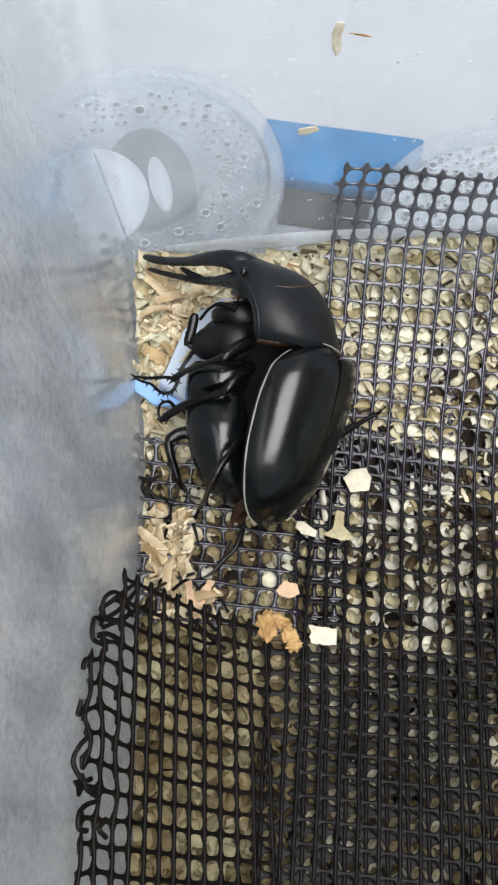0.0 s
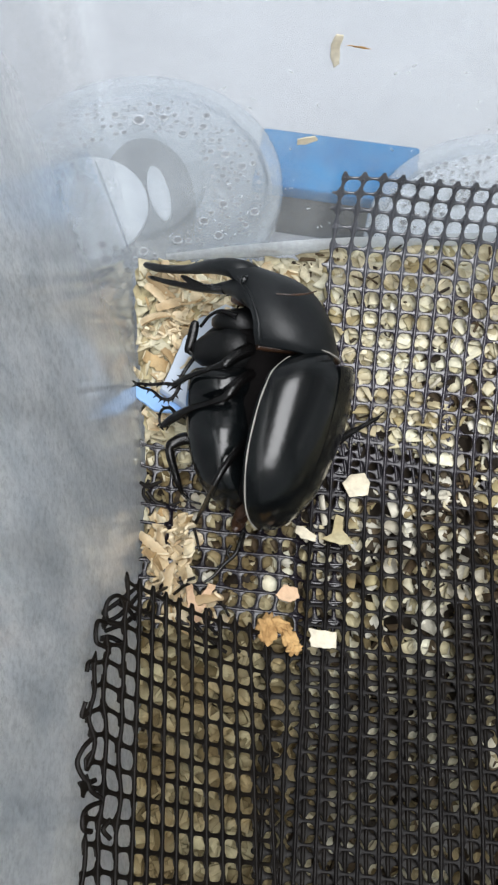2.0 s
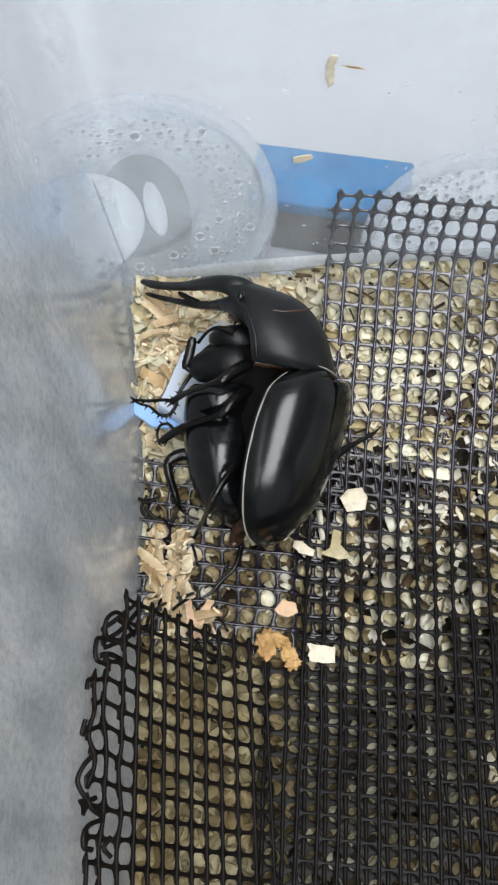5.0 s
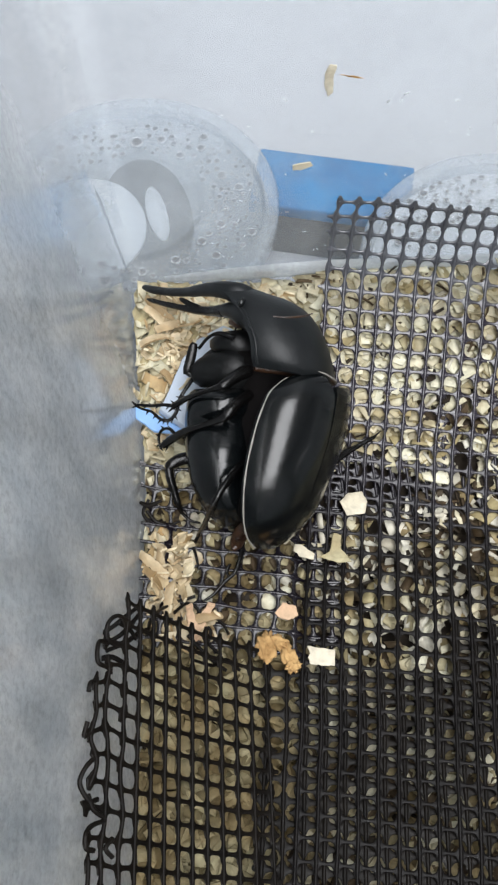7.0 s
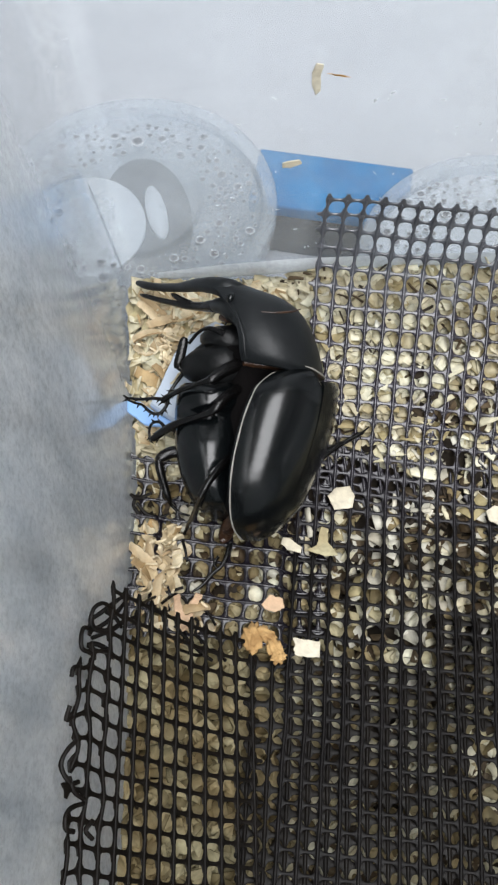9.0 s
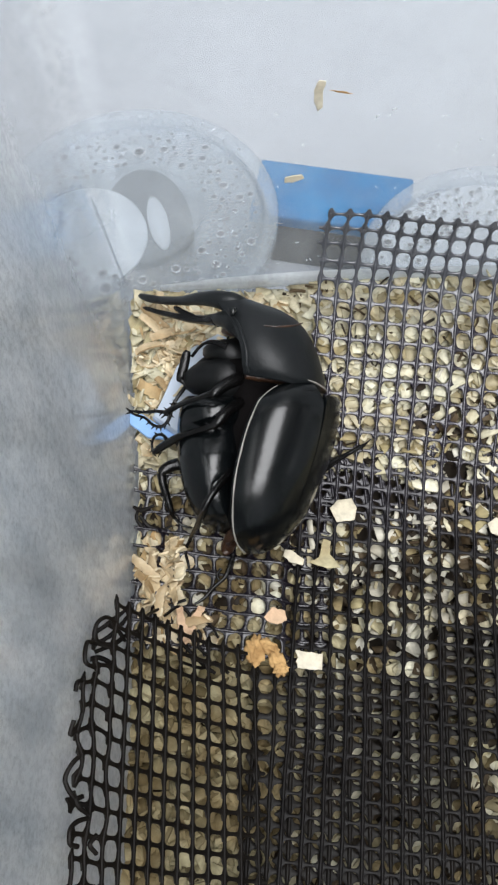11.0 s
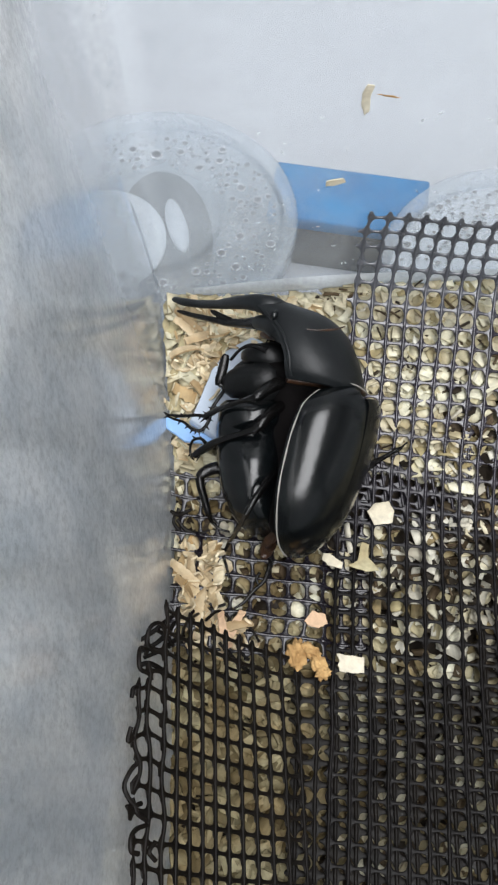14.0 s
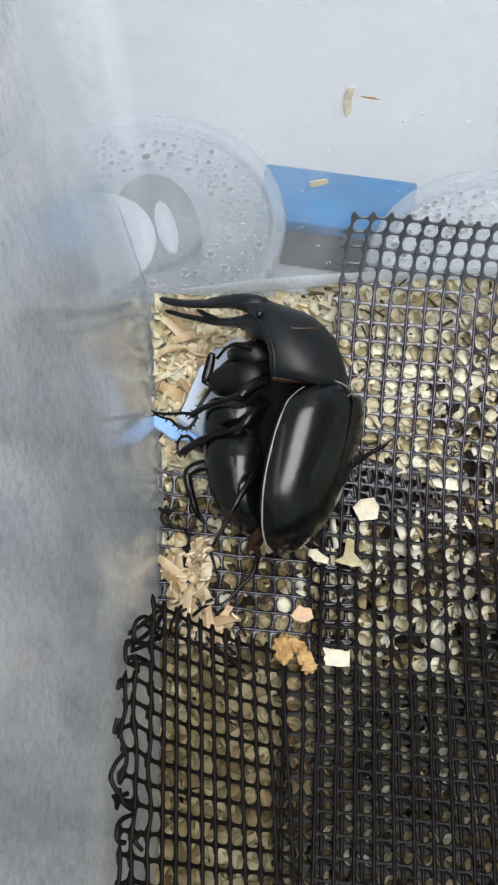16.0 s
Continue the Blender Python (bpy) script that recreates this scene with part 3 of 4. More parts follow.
FOLD_X = (0.12, 0.03, 0.010, 0.0035, -0.0002, -0.0035, -0.0066, -0.0095, -0.0122, -0.0146, -0.0170, -0.0193, -0.0215, -0.0237, -0.0257, -0.0276, -0.0285)
FOLD_Z = (-0.0018, -0.0018, -0.0013, 0.0011, 0.0039, 0.0067, 0.0096, 0.0128, 0.0162, 0.0198, 0.0235, 0.0272, 0.0310, 0.0346, 0.0380, 0.0410, 0.0425)
fold = eased(FOLD_X, FOLD_Z, 0.0001, 0.003)[::-1]
fold_run = np.r_[0, np.cumsum(np.hypot(np.diff(fold[:, 0]), np.diff(fold[:, 1])))]
fold_run -= np.interp(-0.0258, fold[::-1, 0], fold_run[::-1])


def net_fold(u, y):
    """The sheet that leans up against the side wall; u: way along it, inwards from its upper edge."""
    x, z = np.interp(-u, fold_run, fold[:, 0]), np.interp(-u, fold_run, fold[:, 1])
    e = 1.6 * max(0.0, 1.0 - u / 0.011)
    return np.array((x + 0.0012 * e * noise.noise((u * 150, y * 150, 1.0)), y + 0.0014 * e * noise.noise((u * 130, y * 130, 5.0)) + 0.0003 * noise.noise((u * 90, y * 90, 2.0)), z + 0.0006 * noise.noise((u * 60, y * 60, 3.0))))


def net_fold_has(c, r, kind):
    if c == 0:
        return r >= 4 and r not in (9, 10) if kind == 0 else r >= 4
    if c == 1:
        return r >= 3 if kind == 0 else r >= 2
    if c > 12:
        return r >= 1
    return True


E0, EU, EV = np.array((-0.0022, 0.0471)), np.array((0.00414, -0.00023)), np.array((0.00012, -0.00407))
fold_net = grid_net("black plastic net leaning torn edge on the box wall", net_fold, E0, EU, EV, (0, 12), (0, 19), net_fold_has, False, DULLNET, 0.85, (0.38, 0.40, 4.0))


def under(drop):
    """A sheet that lies the given depth below the large net."""
    return lambda x, y: net_right(x, np.interp(y, line_[:, 0], run_)) - (0, 0, drop)


def ragged(seed, least):
    """Presence of a torn scrap: whole in its middle, gone in patches."""
    return lambda c, r, kind: noise.noise((c * 0.45 + seed, r * 0.45, 0.8 * kind)) > least


grid_net("small scrap of black net under the larger net", under(0.0013), (0.0175, 0.0915), (0.0040, -0.0008), (0.0004, -0.0036), (0, 6), (0, 3), ragged(3.0, -0.6), False, NET, 0.9)
grid_net("torn scrap of black net under the larger net", under(0.0014), (0.0460, 0.1010), (0.0041, -0.0002), (0.0002, -0.0042), (0, 6), (0, 7), ragged(9.0, -0.12), False, NET, 0.9)


def under_has(c, r, kind):
    if 12 <= c <= 13 and 3 <= r <= 6:
        return False
    if r < 0:
        return c >= 10
    return True


grid_net("second layer of black net under the large net", under(0.0014), (0.0042, 0.0405), (0.00412, -0.00033), (-0.00024, -0.00428), (0, 13), (-3, 19), under_has, False, DULLNET, 1.0, (0.36, 0.36, 2.8))
# torn loops and loose ends along the upper edge of the leaning net
def loop(points, width=0.00042):
    line = [(*net_fold(*(E0 + EU * c + EV * r)), width) for c, r in points]
    child("loop", tube("loop", line, DULLNET, 7, 5, 0.8, (0, 0, 1), 0.15), fold_net)


loop([(2, 0.9), (1.2, 1.0), (0.7, 1.5), (1.0, 2.0), (1.8, 2.1)])
loop([(1, 2.1), (0.3, 2.3), (0.2, 2.9), (0.9, 3.1)])
loop([(0, 7.1), (-0.4, 7.6), (-0.4, 8.3), (0.1, 8.8), (0.6, 8.7)])
loop([(0, 8.6), (0.4, 9.1), (1.0, 9.3)])
loop([(1, 9.4), (0.3, 9.6), (-0.2, 9.9), (-0.1, 10.4), (0.5, 10.5)])
loop([(0, 4.0), (-0.4, 4.3), (-0.5, 4.8)])
loop([(0, 6.0), (-0.4, 6.2), (-0.5, 5.7)])
loop([(1.6, 9.9), (1.3, 10.3), (1.7, 10.6)])


def loose_end(*points):
    """A torn strand end through points (x, y, z, radius) in millimetres."""
    child("loose_end", tube("loose_end", mm(points), DULLNET, 7, 5, 0.8, (0, 0, 1), 0.15), fold_net)


loose_end((-30.2, 40.3, 28.8, 0.41), (-26.2, 43, 27.9, 0.47), (-23.2, 45.8, 27, 0.48), (-21.4, 47.4, 26.6, 0.32))
loose_end((-29.2, 39, 28.2, 0.41), (-24.7, 41.6, 27.2, 0.47), (-22.3, 44.5, 26.4, 0.48), (-21.4, 46.1, 26, 0.32))
loose_end((-27.1, 38.8, 27, 0.42), (-23.8, 40.6, 25.7, 0.47), (-21.4, 42.8, 24.5, 0.48), (-19.7, 44.1, 22.9, 0.32))
loose_end((-30, 40.3, 28.8, 0.41), (-30.5, 38.7, 29.2, 0.46), (-28.8, 36.9, 28.3, 0.51), (-26.1, 37.6, 27.6, 0.52), (-23.6, 36.6, 26, 0.47), (-22.9, 35.5, 24.4, 0.31))
loose_end((-31.3, 36.3, 29.2, 0.36), (-30.9, 34.2, 28.2, 0.41), (-29.5, 32.6, 27.4, 0.46), (-27.6, 31.8, 26, 0.41))
loose_end((-24.7, 43.8, 28.2, 0.42), (-22.8, 42.9, 26.7, 0.42), (-21.7, 41.4, 24.9, 0.32))
loose_end((-11.9, 56.9, 1.3, 0.37), (-17.3, 55, 1.5, 0.37), (-20.2, 50.1, 10.2, 0.37), (-20.6, 44.1, 17.4, 0.38))
loose_end((-16.4, 52.5, 3.6, 0.36), (-13.6, 55.2, 1.6, 0.37), (-11.0, 53.5, 1.3, 0.37), (-11.1, 50.6, 1.3, 0.24))
loose_end((-13.3, 47.6, 3.6, 0.36), (-9.7, 44.1, 1.9, 0.48), (-6.7, 41.6, 1.3, 0.48), (-4.9, 40.4, 1.3, 0.36))
loose_end((-10.9, 51.3, 1.3, 0.37), (-8.4, 49.1, 1.3, 0.37), (-8.8, 46.3, 1.3, 0.36), (-6.7, 44.2, 1.3, 0.36))
loose_end((-8.7, 52.5, 1.3, 0.30), (-6.0, 50.9, 1.3, 0.30), (-4.4, 48.2, 1.3, 0.30))
loose_end((-11.8, 41.6, 6.3, 0.35), (-7.8, 41, 3.8, 0.41), (-4.9, 42.8, 1.3, 0.36), (-2.0, 40.4, 1.3, 0.36))
loose_end((-23, 79.6, 3, 0.38), (-24.2, 76.4, 2.6, 0.38), (-22.1, 73.5, 1.3, 0.51), (-22.8, 71.4, 1.3, 0.38))
loose_end((-23.4, 76.9, 2.9, 0.38), (-21.2, 74.6, 1.8, 0.51), (-18.0, 74.0, 1.3, 0.38), (-15.8, 74.8, 1.3, 0.26))
loose_end((-24.8, 78.3, 4.6, 0.38), (-22.9, 77.9, 3.3, 0.51), (-20, 79.4, 2.9, 0.38))

# ---- the beetle ----
beetle = tagged(new("rhinoceros_beetle"), "glossy black horned beetle lying on its side on netting", "beetle")
BASE = np.array((0.008, 0.085, 0.004))
beetle.location = BASE
SIDE, UP = np.array((1.0, 0.0, 0.0)), np.array((-0.03, -0.45, 0.89))
PHI = radians(25)


def bp(name, me, parent=None, label=""):
    if parent is None:
        me.transform(Matrix.Translation(-Vector(BASE)))
        return child(name, me, beetle, label)
    me.transform(Matrix.Translation(-Vector(BASE)))
    return child(name, me, parent, label)


def arch(rim, side, k, deg0, deg1, n, hl=0.015, hd=0.013, thick=0.93):
    """A ring of a wing-case-like arch: outer points from one edge to the other and back inside."""
    s = np.array(side) / np.linalg.norm(side)
    low = -math.sin(PHI) * s + math.cos(PHI) * UP
    dor = math.cos(PHI) * s + math.sin(PHI) * UP
    c = np.array(rim) - low * hl * k
    ang = np.radians(np.linspace(deg0, deg1, n))
    out = [c + k * (hl * math.cos(a) * low + hd * math.sin(a) * dor) for a in ang]
    return out + [c + k * thick * (hl * math.cos(a) * low + hd * math.sin(a) * dor) for a in ang[::-1]]


# (upper rim in millimetres, width factor) from the shoulders to the tip
CASE = [((12.0, 95.8, 32.7), 0.212), ((9.0, 94.0, 34.2), 0.479), ((6.9, 92.1, 35.1), 0.664), ((4.9, 89.7, 35.5), 0.854), ((3.7, 87.1, 35.4), 0.925), ((2.2, 83.2, 34.5), 0.979), ((1.0, 79.1, 32.8), 0.990), ((-0.0, 75.2, 30.6), 0.968), ((-0.6, 71.6, 27.8), 0.909), ((-0.8, 68.2, 24.2), 0.812), ((-0.6, 65.9, 20.7), 0.678), ((0.1, 64.6, 17.0), 0.512), ((1.3, 64.0, 14.0), 0.321), ((2.5, 63.9, 12.2), 0.162)]
case_line = spline([(*(np.array(r) * MM), k) for r, k in CASE], 6)
for deg0, deg1, first in ((-4, 71.8, 0), (72.4, 186, 15)):
    swell = [1 + (0.075 * math.exp(-(i - first) / 9) if first else 0.0) for i in range(len(case_line))]
    bp("wing_case", rings_mesh("wing_case", [arch(c[:3], SIDE, max(c[3], 0.04), deg0, deg1, 22, 0.015, 0.013 * swell[first + i]) for i, c in enumerate(case_line[first:])], CHITIN))
bp("wing_case_edge", tube("wing_case_edge", [(*(c[:3] - 0.0002 * SIDE), (0.00008 + 0.00010 * min(1, i / 25)) * (1 + 0.2 * math.sin(0.7 * i))) for i, c in enumerate(case_line[7:-4])], RIM, 6, 0), None, "thin pale raised edge of the wing case")

PRON = [((2.6, 95.9, 34.9), (0.98, -0.17, -0.08), 0.873), ((2.2, 97.2, 37.2), (0.98, -0.19, -0.09), 0.888), ((2.0, 99.5, 38.8), (0.99, -0.14, -0.07), 0.846), ((1.2, 102.8, 39.2), (1.00, -0.08, -0.04), 0.814), ((0.3, 105.8, 38.9), (1.00, -0.02, -0.01), 0.769), ((-0.8, 108.1, 38.4), (1.00, 0.06, 0.03), 0.692), ((-2.0, 110.3, 37.7), (0.99, 0.12, 0.06), 0.561), ((-3.4, 112.6, 37.2), (0.99, 0.12, 0.06), 0.410), ((-4.9, 114.6, 36.5), (0.98, 0.20, 0.09), 0.254)]
pron_line = spline([(*(np.array(r) * MM), *s, k) for r, s, k in PRON], 6)
bp("pronotum", rings_mesh("pronotum", [arch(c[:3], c[3:6], c[6], -8, 190, 30, 0.0145, 0.013, 0.86) for c in pron_line], SATIN), None, "satin black thorax shield")

rim_line = [(*arch(c[:3], c[3:6], c[6], -8, 190, 30, 0.0145, 0.013, 0.86)[1], 0.00040) for c in pron_line[2:-10:2]]
bp("thorax_rim", tube("thorax_rim", rim_line, SATIN, 8, 2), None, "raised margin of the thorax shield")

core = [((-2, 108, 24), 4, 4), ((3, 104, 24), 7, 7), ((7, 97, 22), 9, 6), ((7, 88, 18.5), 9.5, 6), ((5, 78, 15), 8, 6), ((3, 71, 12), 5, 5), ((2, 69, 10), 1, 1)]
core_line = spline([(*(np.array(c) * MM), h * MM, w * MM) for c, h, w in core], 5)
bp("trunk", rings_mesh("trunk", [[c[:3] + c[3] * math.cos(a) * SIDE + c[4] * math.sin(a) * UP for a in np.linspace(0, 2 * math.pi, 24, endpoint=False)] for c in core_line], UNDERSIDE))
ABD = [((-4.7, 97.8, 22.6), 7.01, 3.0), ((-5.2, 97.5, 21.3), 7.73, 6.0), ((-5.3, 96.6, 19.8), 8.13, 8.2), ((-5.6, 94.4, 18.7), 8.20, 8.3), ((-6.0, 92.6, 17.4), 8.03, 7.2), ((-5.8, 89.8, 16.4), 8.14, 8.0), ((-5.6, 85.2, 15.0), 8.11, 9.4), ((-5.3, 80.8, 12.9), 7.56, 8.6), ((-4.7, 76.5, 10.4), 6.41, 7.5), ((-4.1, 74.1, 8.2), 5.20, 6.0), ((-3.6, 72.7, 5.3), 3.44, 3.6), ((-3.3, 72.0, 3.9), 1.89, 1.6)]
abd_line = spline([(*(np.array(c) * MM), h * MM, w * MM) for c, h, w in ABD], 7)
rings = []
for i, c in enumerate(abd_line):
    step = 1 - 0.006 * ((i % 12) / 12)
    rings.append([c[:3] + step * (c[3] * math.cos(a) * SIDE + c[4] * math.sin(a) * UP) for a in np.linspace(0, 2 * math.pi, 36, endpoint=False)])
bp("abdomen", rings_mesh("abdomen", rings, CHITIN))


def limb(name, points, material=LEGS, parent=None, flat=1.0, label="", sides=10):
    return bp(name, tube(name, mm(points), material, sides, 5, flat, (0.1, -0.4, 0.9), 0.1), parent, label)


def spines(parent, places, material=LEGS):
    for a, b in places:
        me = tube("spine", mm([(*a, 0.32), (*((np.array(a) + b) / 2), 0.2), (*b, 0.04)]), material, 6, 2)
        me.transform(Matrix.Translation(-Vector(BASE)))
        child("spine", me, parent)


limb("thorax_horn", [(2.5, 113.9, 32.3, 2.41), (-1.6, 114.3, 35.2, 2.38), (-4.7, 115.7, 34.8, 2.04), (-8.7, 117.9, 31.9, 1.52), (-13.4, 121.0, 26.8, 1.13), (-18.3, 124.7, 21.8, 1.04), (-22.0, 127.5, 18.7, 0.99), (-24.3, 129.5, 16.9, 0.80), (-25.1, 130.2, 16.1, 0.34)], SATIN)
head = limb("head", [(3.4, 107.7, 33.8, 3.07), (-0.1, 109.3, 34.5, 2.84), (-3.1, 111.3, 33.3, 1.91), (-5.6, 113.1, 30.8, 1.34), (-7.5, 114.1, 29.1, 0.98)], SATIN)
limb("head_horn", [(-5.0, 112.3, 31.5, 1.33), (-8.2, 114.7, 28.2, 1.11), (-11.4, 116.7, 25.8, 1.00), (-14.8, 118.9, 23.6, 0.76), (-18.9, 122.0, 20.6, 0.65), (-22.5, 124.6, 18.5, 0.53), (-23.7, 125.5, 17.8, 0.20)], LEGS, head)
limb("horn_tooth", [(-10.8, 116.7, 26.4, 0.87), (-12.7, 118.1, 26.0, 0.69), (-14.3, 119.5, 25.5, 0.63), (-15.3, 120.3, 25.3, 0.25)], LEGS, head)
plate = limb("breast_plate", [(1.7, 106.5, 26.6, 3.66), (-2.0, 106.0, 28.6, 3.02), (-5.0, 106.7, 27.8, 2.43), (-6.8, 107.5, 25.9, 1.84), (-7.7, 108.3, 24.1, 0.99)], PLATE, None, 0.8, "", 6)
plate = limb("breast_plate", [(2.0, 101.6, 24.3, 4.64), (-2.6, 100.4, 26.5, 4.46), (-6.8, 101.1, 25.2, 4.01), (-10.0, 101.7, 23.2, 3.43), (-11.3, 102.4, 21.4, 2.73), (-12.0, 103.1, 19.5, 1.75)], PLATE, None, 0.7, "", 6)
plate = limb("breast_plate", [(1.7, 105.4, 22.8, 3.96), (-3.8, 105.1, 23.7, 3.45), (-7.6, 105.6, 22.9, 2.48), (-9.4, 106.5, 21.1, 1.25)], PLATE, None, 0.7, "", 6)
fore = limb("front_leg", [(-2.5, 105.8, 30.7, 0.84), (-5.9, 107.4, 30.3, 0.48), (-8.4, 107.1, 29.1, 0.36), (-10.6, 106.0, 26.4, 0.37)], LEGS, None, 1.0, "")
x = limb("tibia", [(-11.5, 107.4, 26.5, 0.61), (-11.9, 106.5, 26.1, 0.98), (-12.5, 104.5, 24.5, 1.10), (-13.2, 102.8, 23.2, 0.98), (-13.5, 101.9, 22.2, 0.74)], LEGS, fore, 0.6, "")
spines(fore, [((-12.3, 106.6, 25.5), (-13.1, 106.9, 25.7)), ((-12.7, 105.7, 25.1), (-13.5, 106.0, 25.3)), ((-12.9, 104.8, 24.7), (-13.8, 105.0, 24.8)), ((-13.1, 103.8, 24.2), (-14.0, 104.0, 24.3)), ((-13.5, 103.3, 22.9), (-14.3, 103.5, 23.0))])
x = limb("foot", [(-13.1, 102.0, 22.3, 0.62), (-12.1, 100.8, 22.3, 0.49), (-13.6, 97.8, 22.6, 0.43), (-14.9, 95.9, 21.6, 0.43), (-15.8, 93.7, 19.5, 0.43), (-17.4, 92.4, 18.3, 0.39), (-19.4, 92.8, 18.0, 0.37), (-21.5, 94.8, 17.8, 0.32), (-23.6, 95.8, 17.2, 0.27), (-25.4, 96.8, 17.1, 0.22)], LEGS, fore, 1.0, "")
spines(fore, [((-15.2, 95.2, 21.3), (-14.2, 94.7, 21.1)), ((-15.6, 94.5, 19.9), (-14.6, 93.9, 19.6)), ((-16.2, 93.0, 19.2), (-15.5, 92.1, 18.8)), ((-17.8, 92.5, 17.9), (-17.8, 91.5, 17.4)), ((-19.3, 92.7, 18.0), (-20.0, 91.9, 17.6))])
spines(fore, [((-14.8, 96.1, 21.7), (-15.8, 96.4, 21.9)), ((-15.3, 95.0, 20.7), (-16.3, 95.0, 20.7)), ((-16.7, 92.7, 18.5), (-16.9, 91.7, 18.0)), ((-18.5, 92.6, 17.9), (-18.9, 91.7, 17.5)), ((-20.4, 93.8, 17.9), (-21.2, 93.1, 17.6)), ((-22.3, 95.2, 17.5), (-22.8, 94.4, 17.1)), ((-25.1, 96.7, 17.1), (-26.3, 96.5, 16.4)), ((-25.1, 96.9, 17.2), (-26.1, 97.9, 17.1))])
mid = limb("middle_leg", [(0.4, 97.7, 30.8, 1.41), (-2.5, 95.4, 31.9, 1.39), (-4.7, 93.2, 32.5, 1.15), (-5.9, 92.7, 32.1, 0.92)], LEGS, None, 1.0, "")
x = limb("tibia", [(-5.2, 92.9, 32.4, 0.92), (-7.7, 93.3, 30.4, 0.64), (-12.0, 94.0, 26.3, 0.59), (-14.9, 94.5, 22.6, 0.73), (-16.5, 94.3, 20.9, 0.73)], LEGS, mid, 1.0, "")
x = limb("foot", [(-16.3, 94.5, 21.0, 0.49), (-18.5, 95.2, 20.2, 0.39), (-21.5, 96.0, 18.4, 0.37), (-23.8, 96.6, 17.6, 0.32), (-25.7, 97.3, 16.8, 0.20)], LEGS, mid, 1.0, "")
spines(mid, [((-13.4, 94.5, 24.3), (-14.6, 95.7, 24.9)), ((-15.7, 94.3, 22.0), (-16.9, 95.1, 22.4)), ((-16.5, 94.1, 20.8), (-17.6, 93.2, 20.4)), ((-15.8, 94.0, 20.8), (-16.0, 92.5, 20.1)), ((-18.5, 95.1, 20.2), (-19.3, 95.9, 20.6)), ((-21.5, 96.0, 18.4), (-22.2, 96.7, 18.7))])
spines(mid, [((-17.3, 94.9, 20.6), (-18.0, 94.0, 20.2)), ((-19.9, 95.6, 19.3), (-20.6, 94.8, 18.9)), ((-22.8, 96.2, 17.9), (-23.5, 95.6, 17.6)), ((-25.2, 97.1, 16.9), (-26.3, 97.8, 17.0)), ((-9.6, 93.7, 28.3), (-10.3, 93.5, 27.2))])
hind = limb("hind_leg", [(0.6, 94.7, 25.5, 1.19), (-1.9, 92.0, 27.0, 1.30), (-3.9, 89.2, 27.4, 1.17), (-5.3, 88.1, 26.6, 0.94)], LEGS, None, 1.0, "")
x = limb("tibia", [(-5.1, 88.3, 26.7, 0.94), (-8.4, 88.1, 24.6, 0.71), (-12.8, 88.3, 21.4, 0.84), (-16.7, 88.3, 17.0, 0.98), (-19.0, 87.8, 14.6, 0.74)], LEGS, hind, 1.0, "")
x = limb("foot", [(-16.1, 89.2, 17.4, 0.49), (-17.4, 90.8, 17.1, 0.37), (-19.2, 91.0, 16.1, 0.32), (-20.0, 89.9, 14.5, 0.31), (-19.8, 88.2, 13.1, 0.25)], LEGS, hind, 1.0, "")
spines(hind, [((-17.4, 88.6, 16.0), (-19.2, 88.9, 15.1)), ((-18.5, 88.0, 14.7), (-20.1, 87.7, 13.4)), ((-17.7, 88.0, 14.7), (-18.6, 87.0, 13.1)), ((-13.4, 87.9, 20.1), (-14.0, 86.8, 18.5))])
spines(hind, [((-17.2, 90.7, 17.0), (-17.8, 91.5, 17.4)), ((-18.7, 91.3, 16.2), (-19.5, 91.9, 16.5)), ((-20.0, 90.4, 14.7), (-20.8, 90.6, 14.8)), ((-19.9, 88.8, 13.4), (-20.6, 88.2, 13.1)), ((-19.8, 88.2, 13.1), (-19.0, 87.4, 12.7)), ((-10.9, 88.2, 22.5), (-11.7, 87.8, 21.2))])
low = limb("lower_leg", [(-12.1, 86.6, 10.7, 1.51), (-15.0, 86.1, 11.0, 1.51), (-17.2, 84.9, 11.0, 1.25), (-18.0, 84.0, 10.6, 1.00)], LEGS, None, 1.0, "")
x = limb("tibia", [(-17.9, 84.3, 10.7, 1.13), (-17.6, 82.4, 9.3, 1.00), (-16.8, 80.0, 7.1, 0.88), (-16.0, 77.7, 4.9, 0.76), (-15.2, 76.2, 2.6, 0.38)], LEGS, low, 1.0, "dark reddish brown shin")
x = limb("foot", [(-15.5, 76.7, 2.8, 0.38), (-13.5, 75.1, 1.3, 0.32), (-11.0, 74.3, 1.3, 0.26)], LEGS, low, 1.0, "")
tail = limb("rear_leg", [(-1.1, 80.3, 21.0, 0.95), (-3.6, 76.0, 23.4, 0.81), (-5.9, 72.3, 23.9, 0.74), (-7.4, 70.2, 22.4, 0.69)], LEGS, None, 1.0, "")
x = limb("tibia", [(-7.0, 70.6, 22.6, 0.69), (-8.3, 70.2, 17.4, 0.59), (-9.6, 70.4, 10.9, 0.55), (-11.5, 70.5, 3.2, 0.38)], LEGS, tail, 1.0, "dark reddish brown shin")
x = limb("foot", [(-11.2, 70.8, 3.3, 0.40), (-12.4, 68.7, 1.3, 0.36), (-11.7, 65.6, 1.3, 0.33), (-11.2, 63.0, 1.3, 0.25)], LEGS, tail, 1.0, "")
outer = limb("outer_leg", [(19.6, 85.9, 9.3, 1.01), (23.0, 88.6, 8.9, 0.76), (25.4, 90.1, 8.5, 0.58), (28.6, 92.1, 8.3, 0.51), (29.8, 92.8, 8.1, 0.39)], LEGS, None, 1.0, "")
